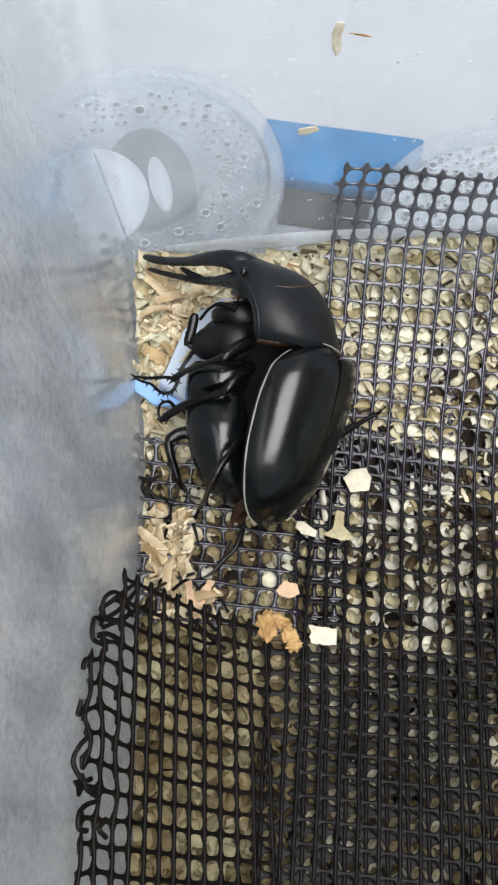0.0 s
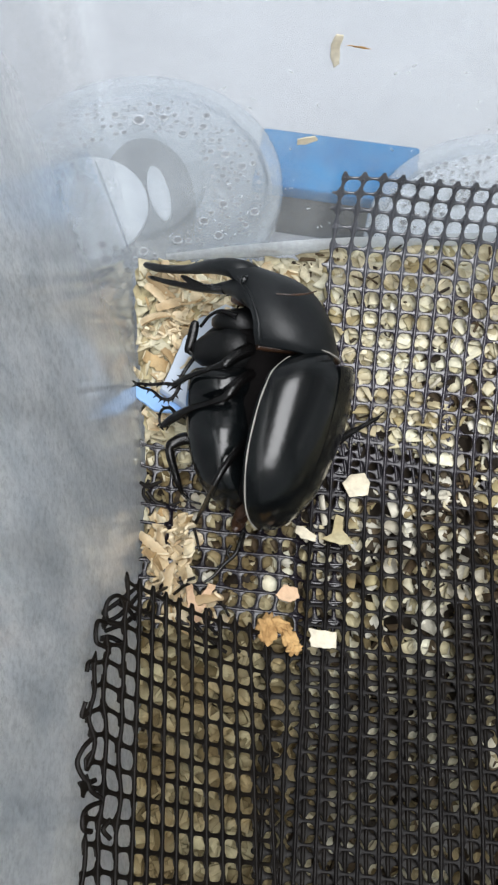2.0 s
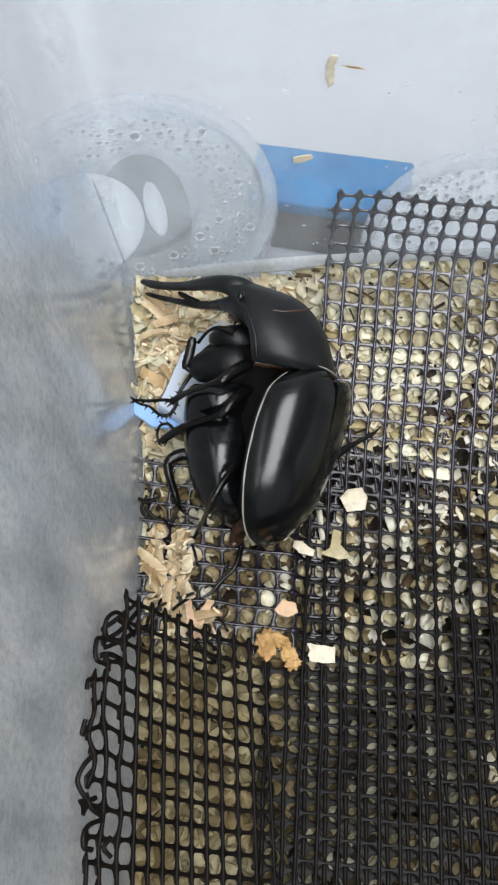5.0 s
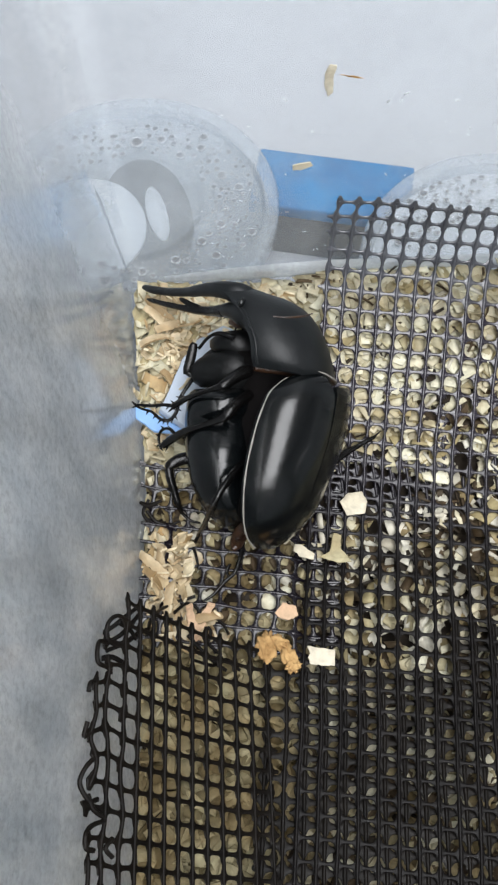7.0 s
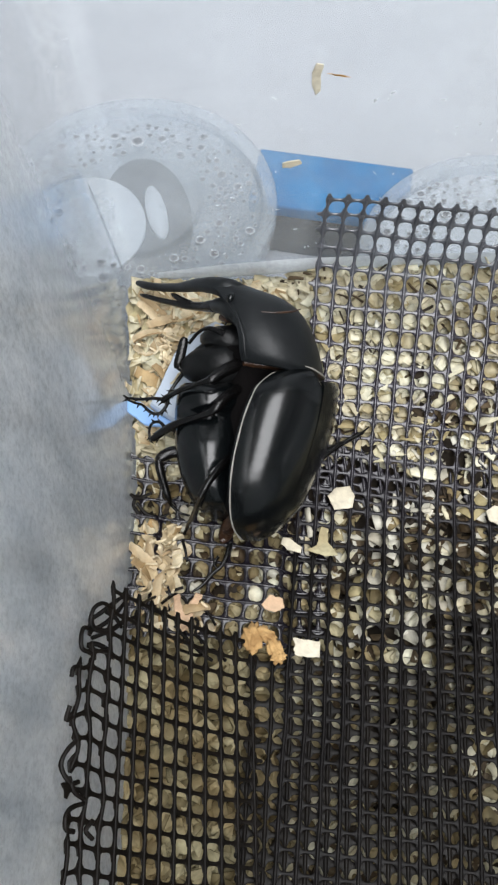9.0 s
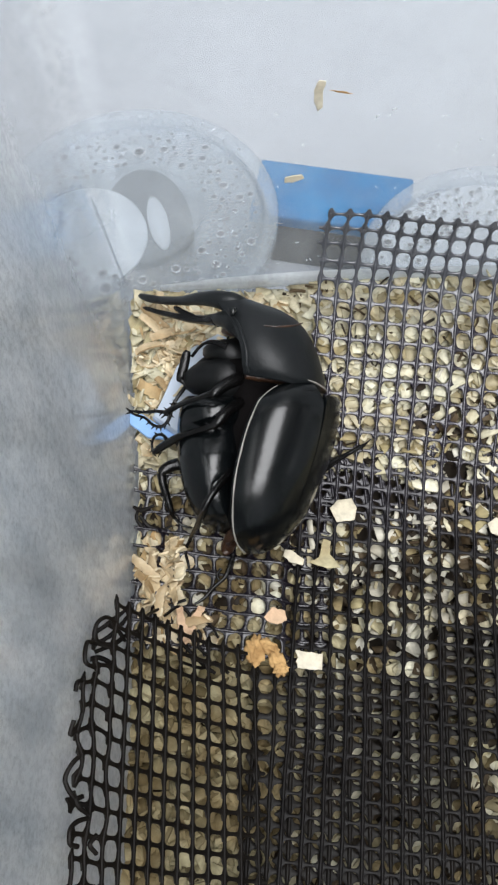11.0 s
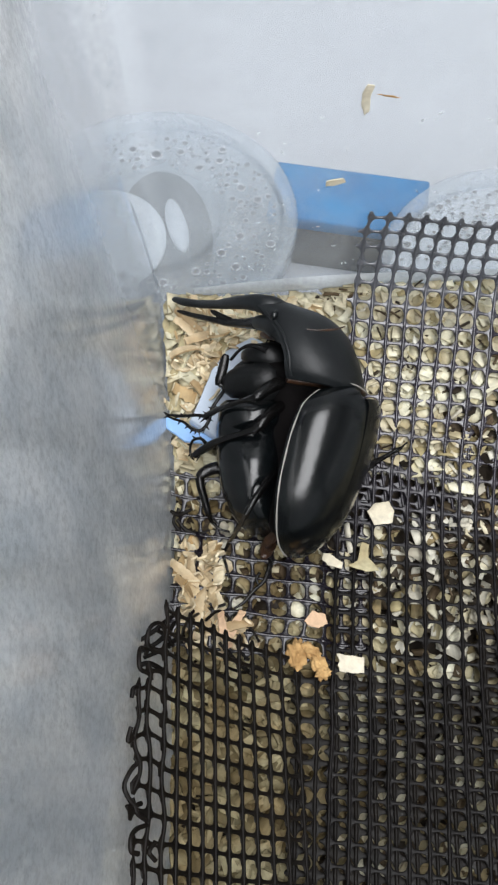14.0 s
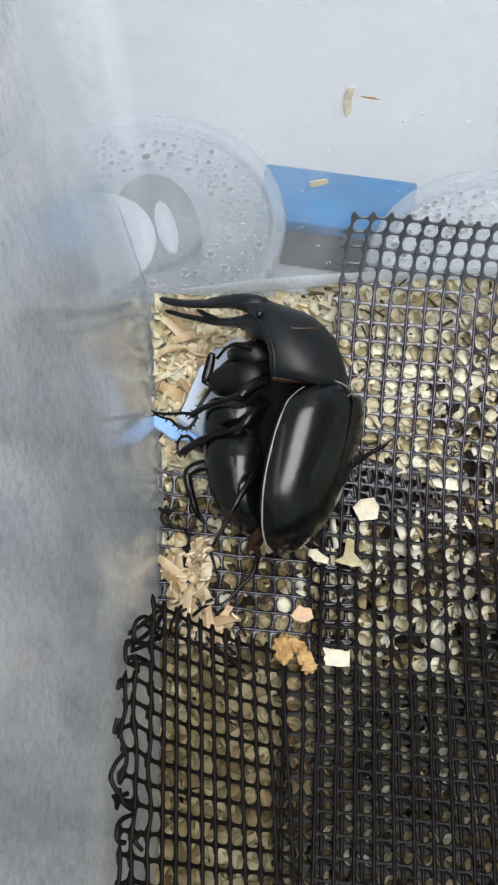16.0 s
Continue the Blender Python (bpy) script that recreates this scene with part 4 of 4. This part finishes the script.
x = limb("foot", [(29.2, 92.3, 8.4, 0.39), (30.3, 93.3, 8.3, 0.26), (31.3, 94.2, 8.4, 0.15)], LEGS, outer, 1.0, "")
spines(outer, [((28.8, 92.1, 8.3), (29.5, 91.2, 7.3)), ((24.1, 89.4, 8.7), (23.2, 88.2, 7.0))])
end = limb("tail_tip", [(-0.2, 72.0, 8.3, 1.48), (-2.0, 70.5, 5.4, 1.25), (-3.2, 69.5, 2.7, 0.88), (-3.7, 68.7, 1.3, 0.51)], MEMBRANE, None, 1.0, "reddish brown tail end")
end = limb("tail_tip", [(-1.7, 69.8, 4.5, 1.50), (-2.4, 69.1, 1.4, 1.26), (-3.5, 67.8, 1.3, 0.63)], MEMBRANE, None, 1.0, "reddish brown tail end")
far = limb("trailing_leg", [(-1.4, 67.4, 1.3, 0.63), (-2.1, 64.7, 1.3, 0.63), (-3.3, 62.1, 1.3, 0.50), (-5.4, 60.1, 1.3, 0.43), (-7.8, 57.3, 1.3, 0.37), (-10.0, 55.8, 1.3, 0.25)], LEGS, None, 1.0, "")
x = limb("foot", [(-4.1, 64.3, 1.3, 0.37), (-4.9, 62.7, 1.3, 0.37), (-4.2, 60.9, 1.3, 0.25)], LEGS, far, 1.0, "")
limb("neck_joint", [(1.6, 98.0, 31.5, 0.82), (5.7, 98.1, 30.4, 1.06), (11.6, 97.5, 30.1, 1.18), (17.0, 97.0, 28.8, 0.95), (19.2, 97.9, 24.8, 0.60)], MEMBRANE, None, 1.0, "brown skin fold between thorax and wing cases")
palp = limb("mouth_part", [(-0.1, 109.4, 31.3, 1.20), (-2.0, 110.3, 30.0, 1.09), (-3.6, 111.3, 28.9, 0.61)], MEMBRANE, None, 1.0, "reddish brown mouth parts")
spines(palp, [((-3.8, 113.1, 28.6), (-5.3, 113.1, 27.5)), ((-2.8, 112.3, 29.3), (-3.6, 111.9, 28.0)), ((-2.0, 110.0, 29.3), (-2.8, 109.3, 27.9)), ((-0.6, 108.9, 29.9), (-1.4, 108.3, 28.6)), ((0.4, 108.8, 32.1), (0.8, 106.1, 30.8))])
ridge = limb("thorax_ridge", [(5.5, 104.1, 41.5, 0.17), (8.3, 103.9, 41.4, 0.23), (11.8, 105.0, 40.2, 0.23), (13.9, 106.6, 38.8, 0.12)], MEMBRANE, None, 1.0, "thin reddish brown crease")
fringe = limb("thorax_fringe", [(14.8, 94.0, 36.2, 0.09), (16.5, 94.2, 34.7, 0.18), (18.1, 94.7, 32.1, 0.21), (19.3, 95.5, 29.2, 0.09)], RIM, None, 1.0, "pale hairy fringe under the thorax shield")
eye = limb("eye", [(-0.6, 110.3, 38.8, 0.58), (-1.1, 109.4, 39.0, 0.81), (-1.3, 108.8, 38.2, 0.46)], CHITIN, None, 1.0, "")
limb("cheek_ridge", [(-1.9, 109.3, 34.5, 1.06), (0.4, 105.7, 35.6, 0.93), (1.9, 102.2, 35.6, 0.69), (2.3, 98.8, 34.6, 0.58), (2.4, 97.0, 33.2, 0.46)], SATIN)

# ---- loose things in the box ----
def plate(name, outline, thick, material, at_, turn=(0, 0, 0), label="", category="wood chip", bow=0.0, group="", rough=0.0):
    """A flat chip with an uneven outline (millimetres), rounded edges and a slight bow."""
    n = len(outline)
    pts = [np.array(p, float) for p in outline]
    full = []
    for i in range(n):
        a, b = pts[i], pts[(i + 1) % n]
        for k in range(4):
            q = a + (b - a) * k / 4
            full.append(q + (np.array((noise.noise((q[0] * 1.7, q[1] * 1.7, 1.0)), noise.noise((q[0] * 1.7, q[1] * 1.7, 5.0)))) * 0.22 if k else 0))
    m = len(full)
    c = sum(full) / m
    rings = []
    for f_, h in ((0.55, 0.0), (0.96, 0.0), (1.0, 0.25), (1.0, 0.75), (0.96, 1.0), (0.55, 1.0), (0.02, 1.0)):
        ring = []
        for q in full:
            p = c + (q - c) * f_
            z = h * thick + bow * ((p - c) @ (p - c)) + rough * noise.noise((p[0] * 0.9, p[1] * 0.9, h))
            ring.append((p[0] * MM, p[1] * MM, z * MM))
        rings.append(ring)
    ob = new(name, rings_mesh(name, rings, material))
    ob.matrix_world = pose(*(v * MM for v in at_), *turn)
    return tagged(ob, label, category, group)


plate("wood_chip", [(-3.1, 0.4), (-1.0, 2.4), (2.2, 2.7), (3.3, 0.2), (2.6, -2.6), (-1.6, -3.0)], 0.5, FRESH, (24.4, 78.2, 3.0), (6, -4, 0), "cream white wood chip lying on the net", bow=0.02)
plate("wood_chip", [(-3.2, 1.9), (-0.4, 1.7), (2.9, 1.6), (3.0, -1.9), (0.2, -2.1), (-2.4, -1.9), (-2.9, -0.6), (-2.5, 0.3)], 0.5, FRESH, (15.6, 43.4, 0.8), (3, 2, -5), "cream white rectangular wood chip lying on the net", bow=0.015)
plate("wood_chip", [(-2.2, 1.6), (0.4, 2.3), (2.4, 1.2), (2.0, -1.8), (-0.8, -2.2), (-2.4, -0.6)], 0.5, FRESH, (60.6, 74.2, 2.2), (4, 3, 20), "cream wood chip lying on the net", bow=0.02)
plate("wood_chip", [(-2.6, -0.2), (-0.6, 2.0), (2.3, 0.8), (2.5, -1.4), (0.4, -2.1), (-1.6, -1.4)], 0.5, PINKWOOD, (8.3, 53.4, 0.9), (4, -3, 5), "pinkish wood chip lying on the net", bow=0.03)
plate("wood_chip", [(-0.6, 3.4), (1.2, 3.0), (1.0, 0.2), (2.4, -1.6), (3.4, -3.2), (0.4, -3.4), (-4.0, -2.2), (-1.6, -0.8)], 0.5, WOOD, (20.0, 67.8, 1.2), (8, 5, 0), "ragged tan wood chip lying on the net", bow=0.05)
plate("wood_chip", [(-2.4, 1.2), (-1.0, 1.6), (2.6, 0.6), (2.8, -0.9), (-0.6, -1.2), (-2.2, -0.4)], 0.4, FRESH, (12.5, 67.0, 1.0), (5, 0, -22), "cream wood chip wedged by the net", bow=0.03)
plate("wood_chip", [(-2.0, 0.5), (1.6, 1.2), (2.2, 0.1), (-0.4, -1.1), (-2.0, -0.9)], 0.35, FRESH, (11.9, 133.9, 53.2), (90, 0, 4), "pale wood chip stuck on the box wall", bow=0.02)
plate("wood_splinter", [(-0.4, 3.9), (0.9, 3.6), (0.5, 0.6), (0.7, -2.6), (-0.2, -3.6), (-1.1, -1.2), (-1.2, 1.4)], 0.35, FRESH, (16.0, 133.9, 75.6), (90, 0, 0), "pale curved splinter stuck on the box wall", "wood splinter", bow=0.03)
plate("wood_splinter", [(-2.4, 0.5), (0.8, 0.15), (2.3, -0.4), (0.6, -0.25)], 0.15, BARK, (20.0, 133.9, 76.2), (90, 0, 0), "thin brown fibre stuck on the box wall", "wood splinter")


plate("wood_splinter", [(-2.6, 0.25), (2.6, 0.15), (2.4, -0.1), (-2.5, -0.1)], 0.15, BARK, (4.8, 133.6, 16.9), (90, 0, 0), "thin reddish splinter lying on the wall ridge", "wood splinter")
for i, (x, y, r) in enumerate(((42.4, 106.2, 2.0), (46.0, 101.8, 2.1), (44.6, 98.6, 1.7), (50.8, 91.2, 1.9), (31.6, 90.6, 1.8), (27.0, 86.5, 1.6), (56.5, 84.0, 1.8))):
    plate("bark_flake", [(-r, 0.3 * r), (-0.2 * r, r), (0.9 * r, 0.6 * r), (r, -0.5 * r), (0.1 * r, -r), (-0.8 * r, -0.6 * r)], 0.5, SOIL, (x, y, 1000 * float(np.interp(y * MM, NET_Y, NET_Z)) - 1.3), (25, 6, 50 * i), "dark damp bark flake under the net", "bark flake", bow=0.06, group="dark flakes")


def lump():
    bm = bmesh.new()
    for ox, oy, sx, sy, turn in ((-2.5, 0.6, 1.9, 3.1, 0.05), (2.5, -1.7, 1.5, 3.1, 0.45), (0.2, 1.5, 2.5, 1.5, -0.45), (3.2, -3.6, 1.6, 1.4, 0.2)):
        first = len(bm.verts)
        bmesh.ops.create_icosphere(bm, subdivisions=4, radius=1)
        bm.verts.ensure_lookup_table()
        for v in bm.verts[first:]:
            p = v.co.copy()
            seed = Vector((ox, oy, 2))
            r = 1 + 0.42 * noise.noise(p * 1.9 + seed) + 0.32 * noise.noise(p * 4.1 + seed) + 0.14 * noise.noise(p * 9.0 + seed)
            q = Vector((p.x * sx * r, p.y * sy * r, p.z * 1.2 * r))
            q.rotate(Euler((0, 0, turn)))
            v.co = (q + Vector((ox, oy, 0))) * MM
    return bm


crumb = part("bark_crumb", lump(), BARK, None)
crumb.location = (0.0062, 0.0448, 0.0016)
tagged(crumb, "crumbly ochre lump of rotten wood on the net", "wood lump")

# dust and tiny fibres clinging to the back wall
specks = ([], [])
rng_dust = np.random.default_rng(21)
for _ in range(90):
    v = flake(rng_dust, rng_dust.uniform(0.00025, 0.0010), rng_dust.uniform(0.0001, 0.0003), 0.00004)
    a = rng_dust.uniform(0, math.pi)
    q = np.c_[v[:, 0] * math.cos(a) - v[:, 1] * math.sin(a), -0.00012 - np.abs(v[:, 2]) * 0.2, v[:, 0] * math.sin(a) + v[:, 1] * math.cos(a)]
    q += (rng_dust.uniform(-0.012, 0.07), BACK_Y, 0.022 + 0.05 * rng_dust.random() ** 1.5)
    n = len(specks[0])
    specks[0].extend(q)
    specks[1].extend(tuple(k + n for k in f) for f in FLAKE_FACES)
tagged(new("dust", mesh_of("dust", *specks, WHITEPLASTIC)), "pale dust and fibres clinging to the box wall", "dust", "", "stuff")

# a flat white dish half under the beetle, with a pale blue tab
dish = tagged(new("feeding_dish"), "flat bluish white plastic dish with a pale blue tab", "dish")
for name, outline, thick, material, z, label in (
        ("plate", [(-5.3, 121.9), (-11.9, 117.6), (-15.5, 112.0), (-18.6, 102.9), (-20.5, 98.1), (-14.1, 93.2), (-13.4, 86.5), (3.6, 85.8), (3.8, 115.9)], 2.6, DISHBLUE, 10.0, ""),
        ("tab", [(-27.0, 100.2), (-23.2, 99.9), (-18.1, 96.1), (-14.0, 94.1), (-14.2, 92.8), (-21.6, 93.7), (-26.2, 97.4)], 1.0, PALEBLUE, 9.4, "pale blue plastic tab")):
    piece = plate(name, outline, thick, material, (0, 0, z))
    del piece["category"]
    piece.parent = dish
    if label:
        piece["label"] = label

# ---- things outside, seen through the clear walls ----
def round_tub(name, x, y, z_top, r, height, label, beads=230):
    tub = tagged(new(name), label, "plastic tub", "round tubs behind the box")
    tub.location = (x, y, z_top - height)
    h = height
    child("body", disc_profile("body", [(r * 0.80, 0.0), (r * 0.82, 0.001), (r * 0.93, h - 0.004), (r * 0.915, h - 0.004), (r * 0.80, 0.0015), (0.001, 0.0015)], CUPCLEAR, 72), tub)
    lid = child("lid", disc_profile("lid", [(r * 0.98, h - 0.007), (r, h - 0.006), (r, h), (r * 0.985, h + 0.001), (r * 0.90, h + 0.0008), (r * 0.88, h - 0.003), (r * 0.46, h - 0.003), (r * 0.44, h - 0.0005), (0.001, h - 0.0005)], CUPCLEAR, 72), tub, "clear lid with a beaded ring")
    rs = np.random.default_rng(int(1000 * r + 100 * abs(x)))
    placed = []
    for _ in range(1500):
        a, q = rs.uniform(0, 2 * math.pi), r * rs.uniform(0.52, 0.86)
        size = rs.choice((0.0008, 0.0012, 0.0018, 0.0026), p=(0.38, 0.34, 0.22, 0.06))
        u, v = q * math.cos(a), q * math.sin(a)
        if all((u - c) ** 2 + (v - d) ** 2 > (size + e) ** 2 * 1.3 for c, d, e in placed) and len(placed) < beads:
            placed.append((u, v, size))
            bead = child("droplet", DROP, lid)
            bead.matrix_basis = Matrix.LocRotScale((u, v, h - 0.0026), None, (size, size, size * 0.6))
    return tub, lid


drop_rings = []
for q, z in ((0.05, 0.55), (0.40, 0.50), (0.66, 0.34), (0.74, 0.42), (0.88, 0.46), (1.0, 0.25), (0.96, -0.1), (0.5, -0.2)):
    drop_rings.append([(q * math.cos(a), q * math.sin(a), z) for a in np.linspace(0, 2 * math.pi, 14, endpoint=False)])
DROP = rings_mesh("droplet", drop_rings, WATER)
# refraction painted in: grey centre faces inside whitish rims
DROP.materials.append(DROPCENTRE)
for face in DROP.polygons:
    face.material_index = 1 if face.center.xy.length < 0.58 and face.center.z > 0.2 else 0
tub, _ = round_tub("plastic_tub", -0.0377, 0.2127, -0.048, 0.0500, 0.038, "round clear plastic tub with water drops under its lid")


def oval(name, x, y, rx, ry, turn, z0, z1, material, label):
    """A low oval body inside the tub, rounded at its upper edge."""
    me = disc_profile(name, [(0.96, z0), (1.0, z0 + 0.002), (1.0, z1 - 0.0012), (0.95, z1 - 0.0002), (0.001, z1)], material, 48)
    me.transform(pose(x, y, 0, 0, 0, turn) @ Matrix.Diagonal((rx, ry, 1, 1)))
    return child(name, me, tub, label)


oval("bedding", 0.0030, -0.0020, 0.0165, 0.0290, 8, 0.0018, 0.0325, DARKBED, "grey damp bedding inside the tub")
pot = oval("jelly_pot", -0.0176, -0.0067, 0.0210, 0.0225, 8, 0.0020, 0.0345, JELLY, "white round pot inside the tub")
oval("jelly_piece", 0.0069, -0.0002, 0.0036, 0.0122, 14, 0.0020, 0.0342, JELLY, "narrow white piece beside the pot")
tub, _ = round_tub("plastic_tub", 0.0885, 0.1845, -0.048, 0.0500, 0.038, "round clear plastic tub standing by a blue box")
child("bedding", disc_profile("bedding", [(0.0390, 0.0018), (0.0455, 0.0325), (0.0445, 0.0335), (0.001, 0.0340)], JELLY, 48), tub, "white bedding filling the tub")
tray = tagged(new("storage_box"), "low grey box with a bright blue lid", "storage box")
part("lid", slab(0.0042, 0.063, 0.2205, 0.2475, -0.066, -0.060, 0.001), BLUE, tray, "blue plastic lid")
part("body", slab(0.0052, 0.062, 0.222, 0.2465, TABLE_Z, -0.0665, 0.001), GREY, tray)
tray.matrix_world = Matrix.Translation((0.02, 0.2365, 0)) @ pose(0, 0, 0, 0, 0, -10) @ Matrix.Translation((-0.02, -0.2365, 0))

structure("felt_mat", slab(-0.40, -0.060, -0.45, 0.150, TABLE_Z + 0.0005, TABLE_Z + 0.004, 0.001), DARK, "dark grey felt mat lying on the table")
for x, y in ((-0.073, 0.0590), (-0.075, 0.1040)):
    r = 0.0205
    cup, _ = round_tub("plastic_cup", x, y, -0.048, r, 0.0365, "small round clear cup of white jelly on a mat", 0)
    cup["category"], cup["group"] = "plastic cup", "small cups on the mat"
    child("jelly", disc_profile("jelly", [(r * 0.78, 0.0018), (r * 0.90, 0.0315), (r * 0.86, 0.0328), (0.001, 0.0330)], JELLY, 48), cup, "white jelly filling the cup")

# curled shavings heaped where the nets meet, and along the side wall
def ribbon(name, length, width, curl, twist, seed, material):
    """A curled wood ribbon."""
    rs = np.random.default_rng(seed)
    n, rings, p, a = 14, [], np.zeros(3), -curl / 2
    for i in range(n + 1):
        t = i / n
        w = width * (0.50 + 0.50 * math.sin(math.pi * (0.06 + 0.86 * t)) ** 0.6) * rs.uniform(0.82, 1.15) / 2
        th = 0.00022
        tw = twist * (t - 0.5)
        along = np.array((math.cos(a), 0, math.sin(a)))
        nrm = np.array((-math.sin(a), 0, math.cos(a)))
        sd = np.array((0, 1, 0)) * math.cos(tw) + nrm * math.sin(tw)
        up = np.cross(along, sd)
        rings.append([p + sd * w + up * th, p + sd * w * 0.4 + up * th * 1.5, p - sd * w * 0.4 + up * th * 1.5, p - sd * w + up * th, p - sd * w - up * th, p + sd * w - up * th])
        p = p + along * length / n
        a += curl / n
    for r in rings:
        for k in range(6):
            r[k] = r[k] - (length / 2, 0, 0)
    return rings_mesh(name, rings, material)


PINKKIND = ribbon("wood_shaving", 0.009, 0.0020, 1.9, 0.7, 9, PINKWOOD)
KINDS = [ribbon("wood_shaving", l * MM, w * MM, c, tw, i, (WARMWOOD, TANWOOD, WARMWOOD)[i % 3]) for i, (l, w, c, tw) in enumerate(((10, 2.4, 1.3, 0.7), (8, 3.0, 2.1, -0.5), (12, 2.0, 1.1, 1.1), (7, 3.3, 2.6, 0.4), (9, 2.2, -1.0, -0.8), (7, 3.2, 1.5, 0.6), (13, 1.8, 1.9, 1.0), (6, 2.6, 3.2, 0.5)))]
rs = np.random.default_rng(11)


def heap(count, x0, x1, y0, y1, lift, label, lie=None):
    for i in range(count):
        x, y = rs.uniform(x0, x1), rs.uniform(y0, y1)
        if on_dish(x, y):
            continue
        ob = new("wood_shaving", KINDS[i % len(KINDS)])
        ob.matrix_world = pose(max(x, SIDE_X + 0.003), y, bed(x, y) + lift * rs.uniform(0.4, 1.0), rs.normal(0, 28), rs.normal(0, 24), rs.uniform(0, 360) if lie is None else rs.normal(lie, 35))
        tagged(ob, label, "wood shaving", "loose curled shavings")


heap(44, -0.0225, -0.0130, 0.055, 0.0715, 0.0045, "cream curled wood shaving lying beside the net", 100)
heap(12, -0.018, -0.008, 0.047, 0.056, 0.006, "tan curled wood shaving caught in the net")
heap(105, -0.0235, -0.006, 0.094, 0.129, 0.0030, "cream curled wood shaving in the box corner")
heap(30, -0.010, 0.018, 0.122, 0.129, 0.0022, "cream curled wood shaving along the back wall")
for x, y, z, a in ((-12.0, 50.6, 5.8, 105), (-9.6, 51.4, 4.6, 60)):
    ob = new("wood_shaving", PINKKIND)
    ob.matrix_world = pose(x * MM, y * MM, z * MM, 12, -8, a)
    tagged(ob, "pinkish curled wood shaving caught in the net", "wood shaving", "loose curled shavings")
